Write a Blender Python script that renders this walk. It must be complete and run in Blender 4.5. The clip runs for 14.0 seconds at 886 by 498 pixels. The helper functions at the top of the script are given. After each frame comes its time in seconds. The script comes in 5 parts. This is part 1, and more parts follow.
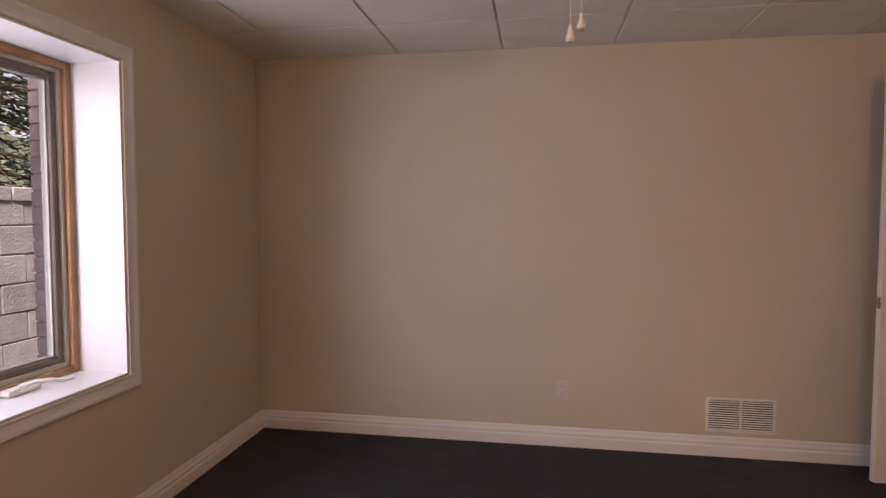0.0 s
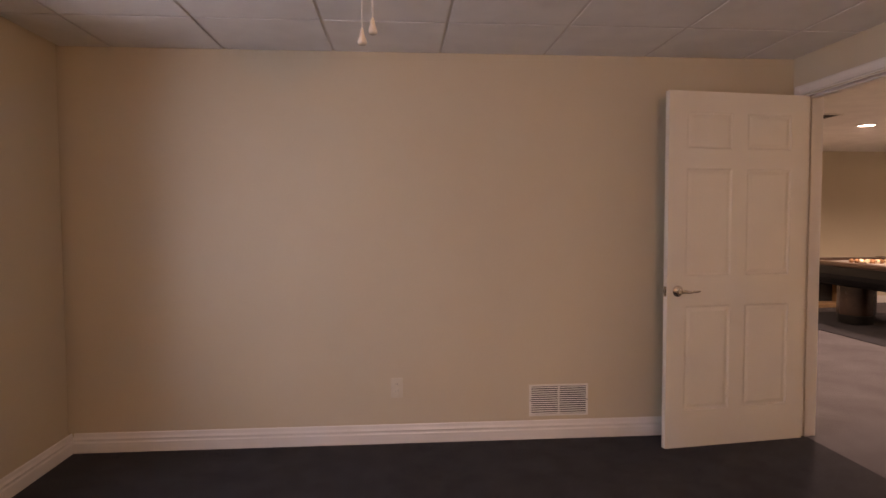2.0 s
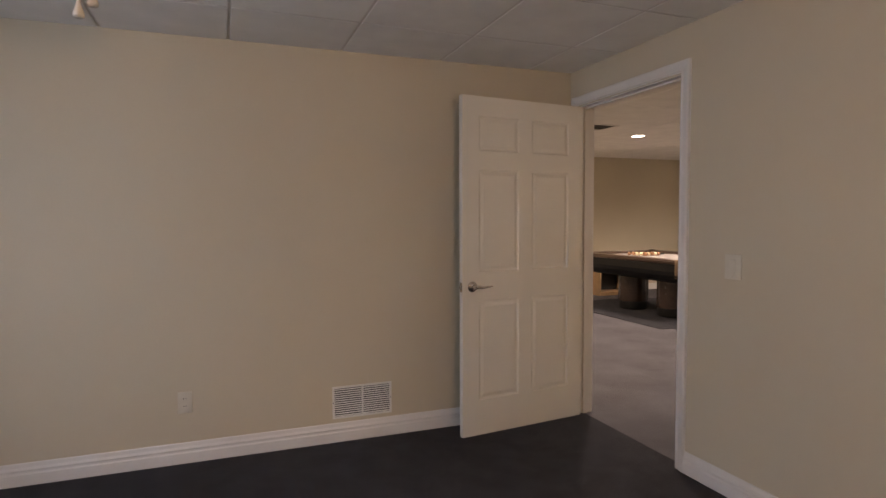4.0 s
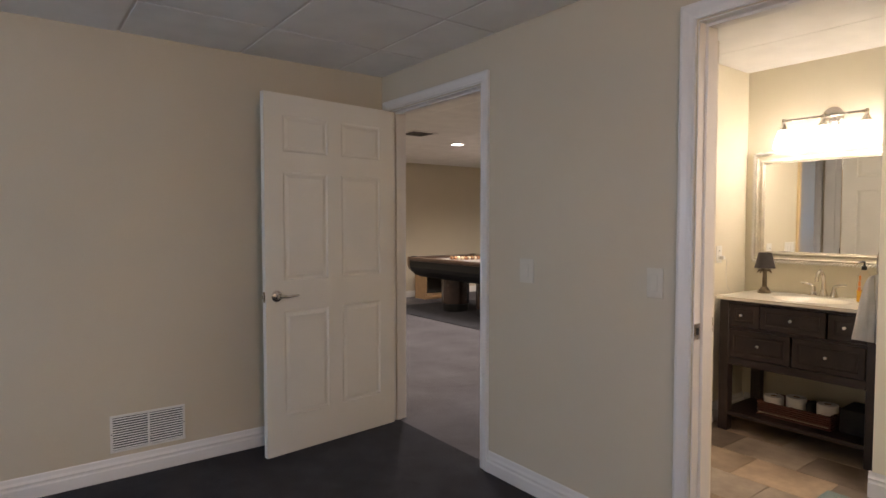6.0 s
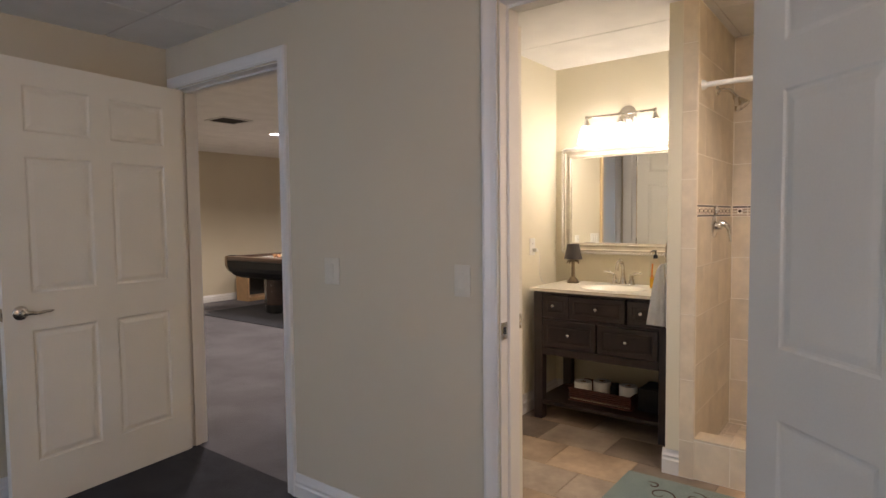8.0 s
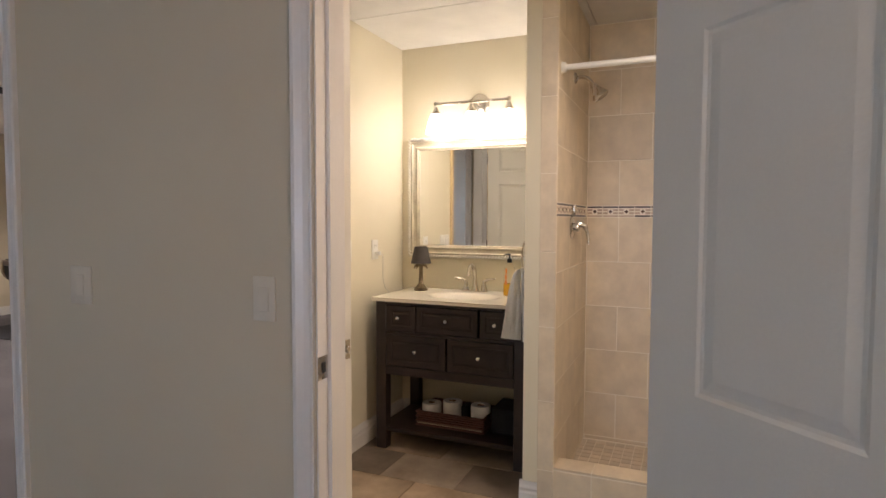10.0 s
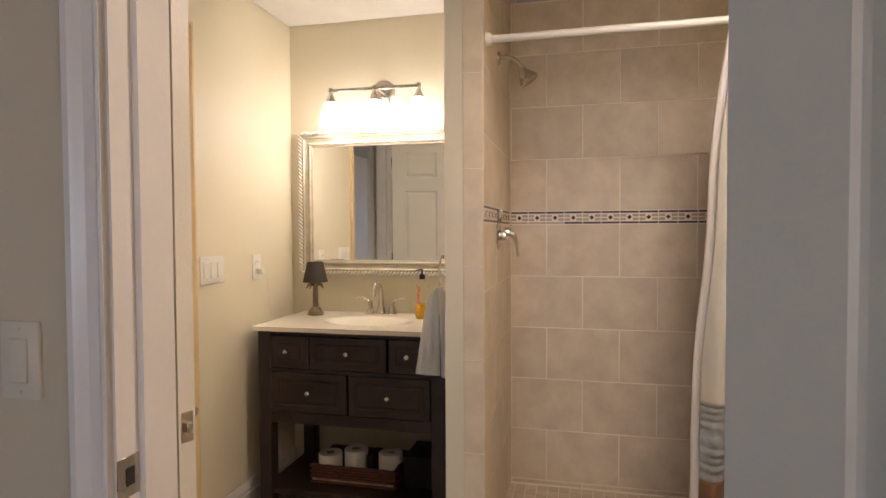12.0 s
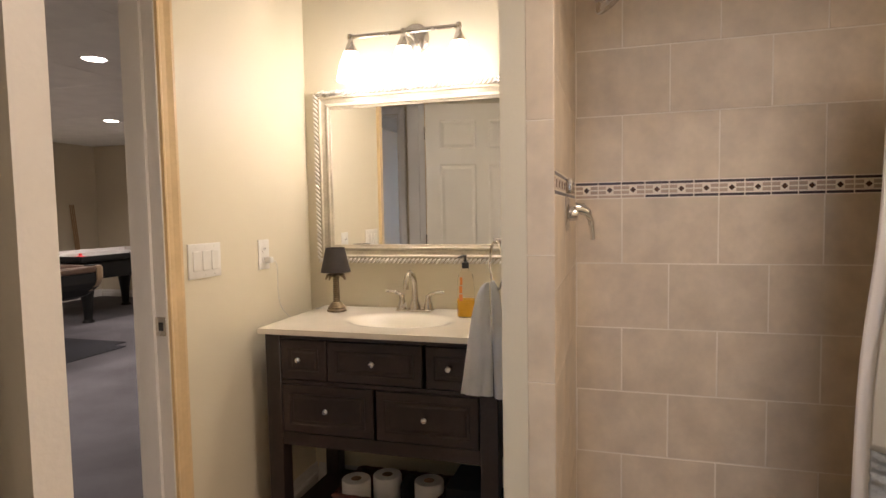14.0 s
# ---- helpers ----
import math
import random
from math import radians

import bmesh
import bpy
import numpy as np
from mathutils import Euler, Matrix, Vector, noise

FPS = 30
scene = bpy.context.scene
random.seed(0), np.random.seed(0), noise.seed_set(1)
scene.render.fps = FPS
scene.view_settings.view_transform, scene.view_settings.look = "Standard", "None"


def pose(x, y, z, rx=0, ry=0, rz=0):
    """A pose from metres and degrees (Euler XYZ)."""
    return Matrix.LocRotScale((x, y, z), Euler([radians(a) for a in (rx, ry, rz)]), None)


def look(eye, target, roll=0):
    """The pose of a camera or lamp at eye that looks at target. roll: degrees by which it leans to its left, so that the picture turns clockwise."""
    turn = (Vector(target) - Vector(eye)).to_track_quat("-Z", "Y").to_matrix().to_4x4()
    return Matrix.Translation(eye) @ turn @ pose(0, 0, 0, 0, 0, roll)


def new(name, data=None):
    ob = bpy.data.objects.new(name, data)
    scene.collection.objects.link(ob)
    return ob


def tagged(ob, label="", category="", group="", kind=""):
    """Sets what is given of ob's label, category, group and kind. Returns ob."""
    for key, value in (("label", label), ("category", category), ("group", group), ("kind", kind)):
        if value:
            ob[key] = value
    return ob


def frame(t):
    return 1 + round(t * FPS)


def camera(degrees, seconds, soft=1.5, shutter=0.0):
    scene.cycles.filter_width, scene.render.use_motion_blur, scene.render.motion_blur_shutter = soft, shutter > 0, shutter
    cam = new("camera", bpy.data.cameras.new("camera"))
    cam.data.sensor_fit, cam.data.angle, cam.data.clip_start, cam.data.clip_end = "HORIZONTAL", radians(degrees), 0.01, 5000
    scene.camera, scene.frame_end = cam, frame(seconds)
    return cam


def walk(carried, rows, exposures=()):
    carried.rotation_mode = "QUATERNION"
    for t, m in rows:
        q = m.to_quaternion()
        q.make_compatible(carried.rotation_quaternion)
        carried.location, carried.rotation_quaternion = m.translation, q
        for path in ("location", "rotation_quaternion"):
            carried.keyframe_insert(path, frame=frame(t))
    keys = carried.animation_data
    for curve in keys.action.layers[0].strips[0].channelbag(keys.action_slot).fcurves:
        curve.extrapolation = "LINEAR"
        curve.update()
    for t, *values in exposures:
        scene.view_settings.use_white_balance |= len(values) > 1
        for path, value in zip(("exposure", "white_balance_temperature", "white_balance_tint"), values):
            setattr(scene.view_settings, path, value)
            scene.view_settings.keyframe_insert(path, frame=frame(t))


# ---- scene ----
cam = camera(74.6, 14.0)

PATH = [
    (0, (-2.544, -3.34, 1.333), (-2.867, -1.369, 1.226), 0.1),
    (0.5, (-2.505, -3.337, 1.331), (-2.72, -1.351, 1.221), 0.1),
    (1, (-2.466, -3.341, 1.32), (-2.563, -1.346, 1.216), 0.1),
    (1.5, (-2.425, -3.348, 1.32), (-2.401, -1.351, 1.222), -0.1),
    (2, (-2.384, -3.361, 1.316), (-2.235, -1.368, 1.224), -0.2),
    (2.5, (-2.33, -3.378, 1.308), (-2.051, -1.399, 1.221), -0.3),
    (3, (-2.292, -3.368, 1.312), (-1.864, -1.417, 1.221), -0.4),
    (5.5, (-2.044, -3.327, 1.331), (-0.965, -1.646, 1.236), 0.1),
    (6, (-2.007, -3.324, 1.325), (-0.81, -1.725, 1.238), -0.0),
    (6.5, (-1.952, -3.316, 1.315), (-0.643, -1.806, 1.227), -0.3),
    (7, (-1.879, -3.298, 1.318), (-0.47, -1.882, 1.222), -0.5),
    (7.5, (-1.802, -3.262, 1.321), (-0.299, -1.946, 1.218), -0.5),
    (8, (-1.713, -3.237, 1.325), (-0.126, -2.025, 1.217), -0.6),
    (8.5, (-1.603, -3.203, 1.317), (0.061, -2.098, 1.201), -0.4),
    (9, (-1.479, -3.151, 1.317), (0.255, -2.16, 1.2), -0.2),
    (11.5, (-0.8, -2.854, 1.275), (1.13, -2.332, 1.207), 0.1),
    (12, (-0.692, -2.821, 1.281), (1.254, -2.363, 1.222), -0.3),
    (12.5, (-0.565, -2.787, 1.28), (1.39, -2.369, 1.219), -0.8),
    (13, (-0.437, -2.74, 1.276), (1.516, -2.315, 1.195), -1.0),
    (13.5, (-0.307, -2.693, 1.27), (1.629, -2.204, 1.163), -1.1),
    (14, (-0.182, -2.64, 1.275), (1.732, -2.074, 1.147), -1.0),
]
EXPOSURES = [(0, 0.22, 8500, 41), (2.0, 0.23, 9000, 43), (3.0, 0.20, 8500, 35), (5.3, 0.23, 6700, 18), (9.0, 0.19, 6500, 18),
             (11.5, 0.0, 6700, 19), (14, 0.06, 6500, 20)]
walk(cam, [(t, look(eye, target, roll)) for t, eye, target, roll in PATH], EXPOSURES)




# ---- sizes ----
WEST, SOUTH, CEIL = -4.245, -4.75, 2.290
NORTH = 0.030
BATH_C = 2.370
BATH_N, BATH_E, BATH_S = -1.314, 2.172, -3.90
D1 = (-0.981, -0.066)      # bedroom door in the east wall, y
D2 = (-3.012, -2.177)      # bathroom door in the east wall, y
D3 = (0.460, 1.283)        # door from the bathroom to the games room, x
PART_X, PART_N, PART_S = 1.315, -2.358, -2.487
TILE_E = 2.125
POOL_N, POOL_E, POOL_C = 5.30, 7.20, 2.40
CARPET_Z = 0.017
GX = 0.116                  # games-room face of the wall beside the bedroom door

# ---- world and lights ----
world = bpy.data.worlds.new("sky")
world.use_nodes = True
scene.world = world
wn = world.node_tree
sky = wn.nodes.new("ShaderNodeTexSky")
sky.sky_type = "NISHITA"
sky.sun_disc = False
sky.sun_elevation, sky.sun_rotation = radians(52), radians(150)
wn.nodes["Background"].inputs["Strength"].default_value = 0.15
wn.links.new(sky.outputs["Color"], wn.nodes["Background"].inputs["Color"])


def lamp(name, kind, m, power, color, size=0.1, size_y=None, angle=None, spread=None):
    data = bpy.data.lights.new(name, kind)
    data.energy, data.color = power, color
    if kind == "AREA":
        data.size = size
        if size_y:
            data.shape, data.size_y = "RECTANGLE", size_y
        if spread:
            data.spread = radians(spread)
    elif kind == "SUN":
        data.angle = radians(angle)
    else:
        data.shadow_soft_size = size
        if kind == "SPOT":
            data.spot_size, data.spot_blend = radians(angle), 0.6
    ob = new(name, data)
    ob.matrix_world = m
    return ob


sun = lamp("sun", "SUN", look((0, 0, 0), (-0.35, 0.60, -0.9)), 5.0, (0.97, 0.98, 1.0), angle=12)
window_sky = lamp("window_sky", "AREA", look((-4.80, -2.19, 1.36), (-1.0, -2.0, 0.9)), 21, (0.55, 0.75, 1.0), 1.08, 1.2)
BULBS = [(2.02, y, 1.868) for y in (-1.613, -1.84, -2.066)]
for b in BULBS:
    lamp("vanity_bulb_light", "POINT", pose(b[0] + 0.055, b[1], b[2] - 0.03), 1.7, (1.0, 0.94, 0.86), 0.03)
POTS = [(2.92, 2.93), (0.90, 0.93), (3.155, 0.90), (5.315, 2.99), (0.90, 4.3), (5.3, 0.9)]
for px, py in POTS:
    lamp("pot_light_beam", "SPOT", look((px, py, POOL_C - 0.02), (px, py, 0)), 122, (1.0, 0.92, 0.81), 0.06, angle=150)
# added warm fill, always out of view, that brightens the bedroom walls
ROOM_FILL = (-1.75, -4.25, 2.06)
lamp("bedroom_fill_light", "POINT", pose(*ROOM_FILL), 36, (1.0, 0.70, 0.46), 0.09)
BATH_LIGHT = (0.64, -3.30, 2.30)
lamp("bath_ceiling_light", "SPOT", look(BATH_LIGHT, (BATH_LIGHT[0], BATH_LIGHT[1], 0)), 62, (1.0, 0.88, 0.76), 0.17, angle=172)

# ---- materials ----


def mat(name, color, rough=0.6, metal=0.0, vary=0.06, scale=3.0, fine=60.0, bump=0.05, island=0.0, obj=0.0, dirt=None, spec=0.5,
        sheen=0.0, trans=0.0, coat=0.0, tones=()):
    m = bpy.data.materials.new(name)
    m.use_nodes = True
    nt = m.node_tree
    bsdf = nt.nodes["Principled BSDF"]
    bsdf.inputs["Metallic"].default_value = metal
    bsdf.inputs["Specular IOR Level"].default_value = spec
    bsdf.inputs["Sheen Weight"].default_value = sheen
    bsdf.inputs["Transmission Weight"].default_value = trans
    bsdf.inputs["Coat Weight"].default_value = coat
    co = nt.nodes.new("ShaderNodeTexCoord")
    n1 = nt.nodes.new("ShaderNodeTexNoise")
    n1.inputs["Scale"].default_value = scale
    n1.inputs["Detail"].default_value = 4
    n2 = nt.nodes.new("ShaderNodeTexNoise")
    n2.inputs["Scale"].default_value = fine
    n2.inputs["Detail"].default_value = 3
    place = co.outputs["Object"]
    if obj:
        own = nt.nodes.new("ShaderNodeObjectInfo")
        far = nt.nodes.new("ShaderNodeVectorMath")
        far.operation = "SCALE"
        far.inputs[0].default_value = (31.7, 17.3, 23.9)
        nt.links.new(own.outputs["Random"], far.inputs["Scale"])
        add = nt.nodes.new("ShaderNodeVectorMath")
        nt.links.new(place, add.inputs[0])
        nt.links.new(far.outputs["Vector"], add.inputs[1])
        place = add.outputs["Vector"]
    for n in (n1, n2):
        nt.links.new(place, n.inputs["Vector"])
    ramp = nt.nodes.new("ShaderNodeValToRGB")
    ramp.color_ramp.elements[0].position, ramp.color_ramp.elements[1].position = 0.3, 0.7
    lo = tuple(c * (1 - vary) for c in (dirt or color))
    hi = tuple(min(1, c * (1 + vary)) for c in color)
    ramp.color_ramp.elements[0].color = (*lo, 1)
    ramp.color_ramp.elements[1].color = (*hi, 1)
    nt.links.new(n1.outputs["Fac"], ramp.inputs["Fac"])
    out = ramp.outputs["Color"]
    mix = nt.nodes.new("ShaderNodeMixRGB")
    mix.blend_type = "MULTIPLY"
    mix.inputs["Fac"].default_value = 1.0
    mr = nt.nodes.new("ShaderNodeMapRange")
    mr.inputs["To Min"].default_value, mr.inputs["To Max"].default_value = 1 - vary * 1.5, 1 + vary * 0.5
    nt.links.new(n2.outputs["Fac"], mr.inputs["Value"])
    nt.links.new(out, mix.inputs["Color1"])
    nt.links.new(mr.outputs["Result"], mix.inputs["Color2"])
    out = mix.outputs["Color"]
    if tones:
        pick = nt.nodes.new("ShaderNodeValToRGB")
        pick.color_ramp.interpolation = "CONSTANT"
        for k, tone in enumerate(tones):
            el = pick.color_ramp.elements[k] if k < 2 else pick.color_ramp.elements.new(k / len(tones))
            el.position, el.color = k / len(tones), (*tone, 1)
        which = nt.nodes.new("ShaderNodeObjectInfo")
        nt.links.new(which.outputs["Random"], pick.inputs["Fac"])
        tint = nt.nodes.new("ShaderNodeMixRGB")
        tint.blend_type = "MULTIPLY"
        tint.inputs["Fac"].default_value = 1.0
        nt.links.new(pick.outputs["Color"], tint.inputs["Color1"])
        nt.links.new(out, tint.inputs["Color2"])
        out = tint.outputs["Color"]
    for amount, node, socket in ((island, "ShaderNodeNewGeometry", "Random Per Island"), (obj, "ShaderNodeObjectInfo", "Random")):
        if amount:
            info = nt.nodes.new(node)
            hs = nt.nodes.new("ShaderNodeHueSaturation")
            v = nt.nodes.new("ShaderNodeMapRange")
            v.inputs["To Min"].default_value, v.inputs["To Max"].default_value = 1 - amount, 1 + amount
            nt.links.new(info.outputs[socket], v.inputs["Value"])
            nt.links.new(v.outputs["Result"], hs.inputs["Value"])
            nt.links.new(out, hs.inputs["Color"])
            out = hs.outputs["Color"]
    nt.links.new(out, bsdf.inputs["Base Color"])
    r = nt.nodes.new("ShaderNodeMapRange")
    r.inputs["To Min"].default_value, r.inputs["To Max"].default_value = max(0.02, rough - 0.06), min(1, rough + 0.06)
    nt.links.new(n1.outputs["Fac"], r.inputs["Value"])
    nt.links.new(r.outputs["Result"], bsdf.inputs["Roughness"])
    if bump:
        b = nt.nodes.new("ShaderNodeBump")
        b.inputs["Strength"].default_value, b.inputs["Distance"].default_value = bump, 0.01
        nt.links.new(n2.outputs["Fac"], b.inputs["Height"])
        nt.links.new(b.outputs["Normal"], bsdf.inputs["Normal"])
    return m


def glow(name, color, strength):
    m = bpy.data.materials.new(name)
    m.use_nodes = True
    b = m.node_tree.nodes["Principled BSDF"]
    b.inputs["Base Color"].default_value = (*color, 1)
    b.inputs["Emission Color"].default_value = (*color, 1)
    b.inputs["Emission Strength"].default_value = strength
    return m


def plain(name, color, rough, metal=0.0, trans=0.0, ior=1.45):
    m = bpy.data.materials.new(name)
    m.use_nodes = True
    b = m.node_tree.nodes["Principled BSDF"]
    b.inputs["Base Color"].default_value = (*color, 1)
    b.inputs["Roughness"].default_value, b.inputs["Metallic"].default_value = rough, metal
    b.inputs["Transmission Weight"].default_value, b.inputs["IOR"].default_value = trans, ior
    return m


WALL_PAINT = mat("cream_wall_paint", (0.57, 0.50, 0.375), 0.55, vary=0.03, scale=1.2, fine=220, bump=0.04)
BATH_PAINT = mat("pale_yellow_wall_paint", (0.72, 0.655, 0.50), 0.5, vary=0.03, scale=1.2, fine=220, bump=0.04)
TRIM = mat("white_trim_paint", (0.70, 0.68, 0.65), 0.32, vary=0.03, scale=4, fine=90, bump=0.02)
PINE_TRIM = mat("honey_pine_casing", (0.72, 0.54, 0.30), 0.4, vary=0.08, scale=7, fine=70, bump=0.03)
DOOR_PAINT = mat("white_door_paint", (0.72, 0.69, 0.61), 0.38, vary=0.03, scale=3, fine=140, bump=0.05)
CEIL_TILE = mat("ceiling_tile", (0.80, 0.78, 0.74), 0.9, vary=0.05, scale=5, fine=260, bump=0.25, island=0.02)
CEIL_GRID = mat("ceiling_grid", (0.68, 0.64, 0.60), 0.6, vary=0.04, bump=0.0)
CEIL_PAINT = mat("ceiling_paint", (0.70, 0.68, 0.65), 0.85, vary=0.04, fine=200, bump=0.1)
CARPET = mat("charcoal_carpet", (0.030, 0.030, 0.038), 0.95, vary=0.28, scale=7, fine=420, bump=0.7, sheen=0.05, spec=0.2)
GAMES_CARPET = mat("grey_carpet", (0.125, 0.117, 0.128), 0.95, vary=0.22, scale=2.2, fine=420, bump=0.7, sheen=0.05, spec=0.2)
SHOWER_TILE = mat("beige_shower_tile", (0.70, 0.59, 0.44), 0.46, vary=0.06, scale=9, fine=40, bump=0.05, obj=0.035, dirt=(0.655, 0.545, 0.405))
GROUT = mat("pale_grout", (0.84, 0.76, 0.64), 0.85, vary=0.08, fine=200, bump=0.2)
MOSAIC = mat("beige_mosaic", (0.60, 0.50, 0.38), 0.4, vary=0.1, scale=9, bump=0.05, island=0.10)
BAND_DARK = mat("dark_accent_tile", (0.055, 0.040, 0.040), 0.3, vary=0.15, scale=20, obj=0.15, bump=0.03)
BAND_LIGHT = mat("pinkish_accent_tile", (0.50, 0.38, 0.29), 0.3, vary=0.1, scale=20, obj=0.1, bump=0.03)
BAND_DIAMOND = mat("brown_accent_tile", (0.10, 0.055, 0.035), 0.25, vary=0.2, scale=20, obj=0.25, bump=0.03)
SLATE = mat("slate_look_tile", (1.0, 0.97, 0.94), 0.42, vary=0.14, scale=6, fine=26, bump=0.15, obj=0.10, dirt=(0.66, 0.64, 0.63),
            tones=((0.30, 0.235, 0.18), (0.47, 0.35, 0.235), (0.37, 0.315, 0.26), (0.55, 0.405, 0.27), (0.42, 0.34, 0.26)))
FLOOR_GROUT = mat("floor_grout", (0.27, 0.22, 0.17), 0.9, vary=0.1, fine=150, bump=0.2)
ESPRESSO = mat("espresso_wood", (0.031, 0.019, 0.016), 0.36, vary=0.30, scale=9, fine=70, bump=0.04, dirt=(0.023, 0.015, 0.013))
COUNTER = mat("ivory_cultured_marble", (0.76, 0.71, 0.60), 0.22, vary=0.03, scale=6, bump=0.0, coat=0.1)
NICKEL = mat("brushed_nickel", (0.62, 0.58, 0.52), 0.26, metal=1.0, vary=0.05, scale=20, fine=300, bump=0.02)
CHROME = mat("chrome", (0.80, 0.80, 0.80), 0.10, metal=1.0, vary=0.03, scale=20, bump=0.0)
BRASS = mat("dull_brass", (0.55, 0.43, 0.22), 0.3, metal=1.0, vary=0.08, scale=20, bump=0.0)
SILVER_FRAME = mat("champagne_frame", (0.60, 0.54, 0.42), 0.45, metal=0.15, vary=0.12, scale=14, fine=120, bump=0.05)
ROPE = mat("silver_leaf_moulding", (0.84, 0.81, 0.75), 0.34, metal=0.4, vary=0.15, scale=25, fine=120, bump=0.05)
MIRROR = plain("mirror_glass", (0.92, 0.93, 0.92), 0.01, metal=1.0)
PLATE = mat("cream_wall_plate", (0.615, 0.57, 0.475), 0.45, vary=0.02, scale=20, bump=0.0)
PORCELAIN = mat("porcelain", (0.70, 0.66, 0.58), 0.25, vary=0.03, scale=30, bump=0.0)
PLASTIC = mat("white_plastic", (0.78, 0.76, 0.70), 0.35, vary=0.02, scale=20, bump=0.0)
# near-black colour standing for the shade inside slots, vents, pockets and the box
HOLE_SHADE = mat("painted_recess_shade", (0.02, 0.02, 0.02), 0.8, vary=0.1, bump=0.0)
VENT_WHITE = mat("vent_enamel", (0.72, 0.70, 0.66), 0.4, vary=0.03, scale=12, bump=0.0)
TOWEL = mat("pale_grey_towel", (0.82, 0.80, 0.75), 0.95, vary=0.08, scale=10, fine=500, bump=0.7, sheen=0.3)
CURTAIN = mat("ivory_satin_curtain", (0.58, 0.56, 0.50), 0.48, vary=0.05, scale=5, fine=180, bump=0.08, sheen=0.2)
CURTAIN_BAND = mat("grey_ruched_satin", (0.30, 0.32, 0.33), 0.38, vary=0.18, scale=12, fine=90, bump=0.25, sheen=0.2)
CURTAIN_TRIM = mat("brown_satin_strip", (0.20, 0.10, 0.06), 0.4, vary=0.15, scale=12, bump=0.1)
LINER = mat("white_liner", (0.80, 0.77, 0.74), 0.5, vary=0.03, scale=5, bump=0.02)
PAPER = mat("white_tissue_paper", (0.82, 0.80, 0.77), 0.95, vary=0.03, scale=12, fine=300, bump=0.2)
CARD = mat("brown_cardboard", (0.30, 0.20, 0.12), 0.9, vary=0.1, scale=20, bump=0.1)
WICKER = mat("red_brown_wicker", (0.10, 0.030, 0.020), 0.5, vary=0.35, scale=30, fine=120, bump=0.3)
WICKER_PALE = mat("pale_wicker_band", (0.50, 0.40, 0.28), 0.55, vary=0.25, scale=40, fine=120, bump=0.3)
BLACK_CLOTH = mat("black_cloth", (0.012, 0.012, 0.013), 0.9, vary=0.2, scale=20, bump=0.2)
LAMP_BRONZE = mat("antique_bronze_resin", (0.27, 0.20, 0.12), 0.42, metal=0.4, vary=0.3, scale=40, fine=200, bump=0.2)
LAMP_SHADE = mat("charcoal_lampshade", (0.055, 0.045, 0.040), 0.7, vary=0.1, scale=30, fine=300, bump=0.1)
SOAP = plain("amber_liquid_soap", (1.0, 0.56, 0.05), 0.15, trans=0.15)
CLEAR = plain("clear_plastic", (1.0, 0.97, 0.90), 0.03, trans=1.0, ior=1.08)
VENT_DARK = mat("dark_vent_grey", (0.10, 0.095, 0.085), 0.8, vary=0.1, bump=0.0)
ORANGE = mat("orange_label_print", (0.85, 0.28, 0.06), 0.4, vary=0.05, scale=30, bump=0.0)
BLACK_PLASTIC = mat("black_plastic", (0.015, 0.015, 0.015), 0.35, vary=0.1, scale=30, bump=0.0)
RUG = mat("teal_bath_mat", (0.17, 0.235, 0.22), 0.95, vary=0.12, scale=10, fine=350, bump=0.7, sheen=0.2)
RUG_BROWN = mat("brown_scroll_pile", (0.07, 0.035, 0.025), 0.95, vary=0.2, scale=12, fine=350, bump=0.6)
GLASS = plain("window_glass", (1, 1, 1), 0.0, trans=1.0, ior=1.0)
WINDOW_WOOD = mat("varnished_pine", (0.42, 0.22, 0.10), 0.35, vary=0.2, scale=12, fine=90, bump=0.05)
WINDOW_METAL = mat("taupe_aluminium", (0.13, 0.10, 0.08), 0.4, vary=0.08, scale=12, bump=0.0)
WINDOW_VINYL = mat("grey_weatherstrip", (0.45, 0.45, 0.40), 0.45, vary=0.06, scale=12, bump=0.0)
BRICK = mat("painted_grey_brick", (0.42, 0.40, 0.41), 0.8, vary=0.15, scale=14, fine=120, bump=0.4, obj=0.08)
MORTAR = mat("grey_mortar", (0.40, 0.38, 0.37), 0.9, vary=0.1, fine=160, bump=0.3)
BLOCK_JOINT = mat("pale_block_joint", (0.55, 0.57, 0.57), 0.9, vary=0.1, fine=160, bump=0.3)
BLOCK = mat("split_face_block", (0.40, 0.43, 0.44), 0.9, vary=0.14, scale=9, fine=60, bump=0.8, obj=0.10)
SOIL = mat("soil_ground", (0.10, 0.085, 0.06), 0.95, vary=0.3, scale=3, fine=50, bump=0.6)
LEAVES = mat("spruce_foliage", (0.24, 0.33, 0.23), 0.6, vary=0.4, scale=3, fine=30, bump=0.0, island=0.45)
LEAVES2 = mat("bright_foliage", (0.29, 0.41, 0.17), 0.55, vary=0.4, scale=3, fine=30, bump=0.0, island=0.45)
BARK = mat("bark", (0.10, 0.07, 0.05), 0.9, vary=0.3, scale=8, fine=60, bump=0.6)
RAIL_WOOD = mat("oak_table_rail", (0.080, 0.046, 0.030), 0.3, vary=0.2, scale=8, fine=60, bump=0.03)
RAIL_DARK = mat("walnut_table_rail", (0.046, 0.027, 0.020), 0.25, vary=0.2, scale=8, fine=60, bump=0.03)
CAP_WOOD = mat("pale_oak_cap", (0.24, 0.165, 0.10), 0.3, vary=0.15, scale=8, fine=60, bump=0.03)
TABLE_BLACK = mat("black_laminate", (0.008, 0.008, 0.008), 0.5, vary=0.2, scale=8, bump=0.02, spec=0.3)
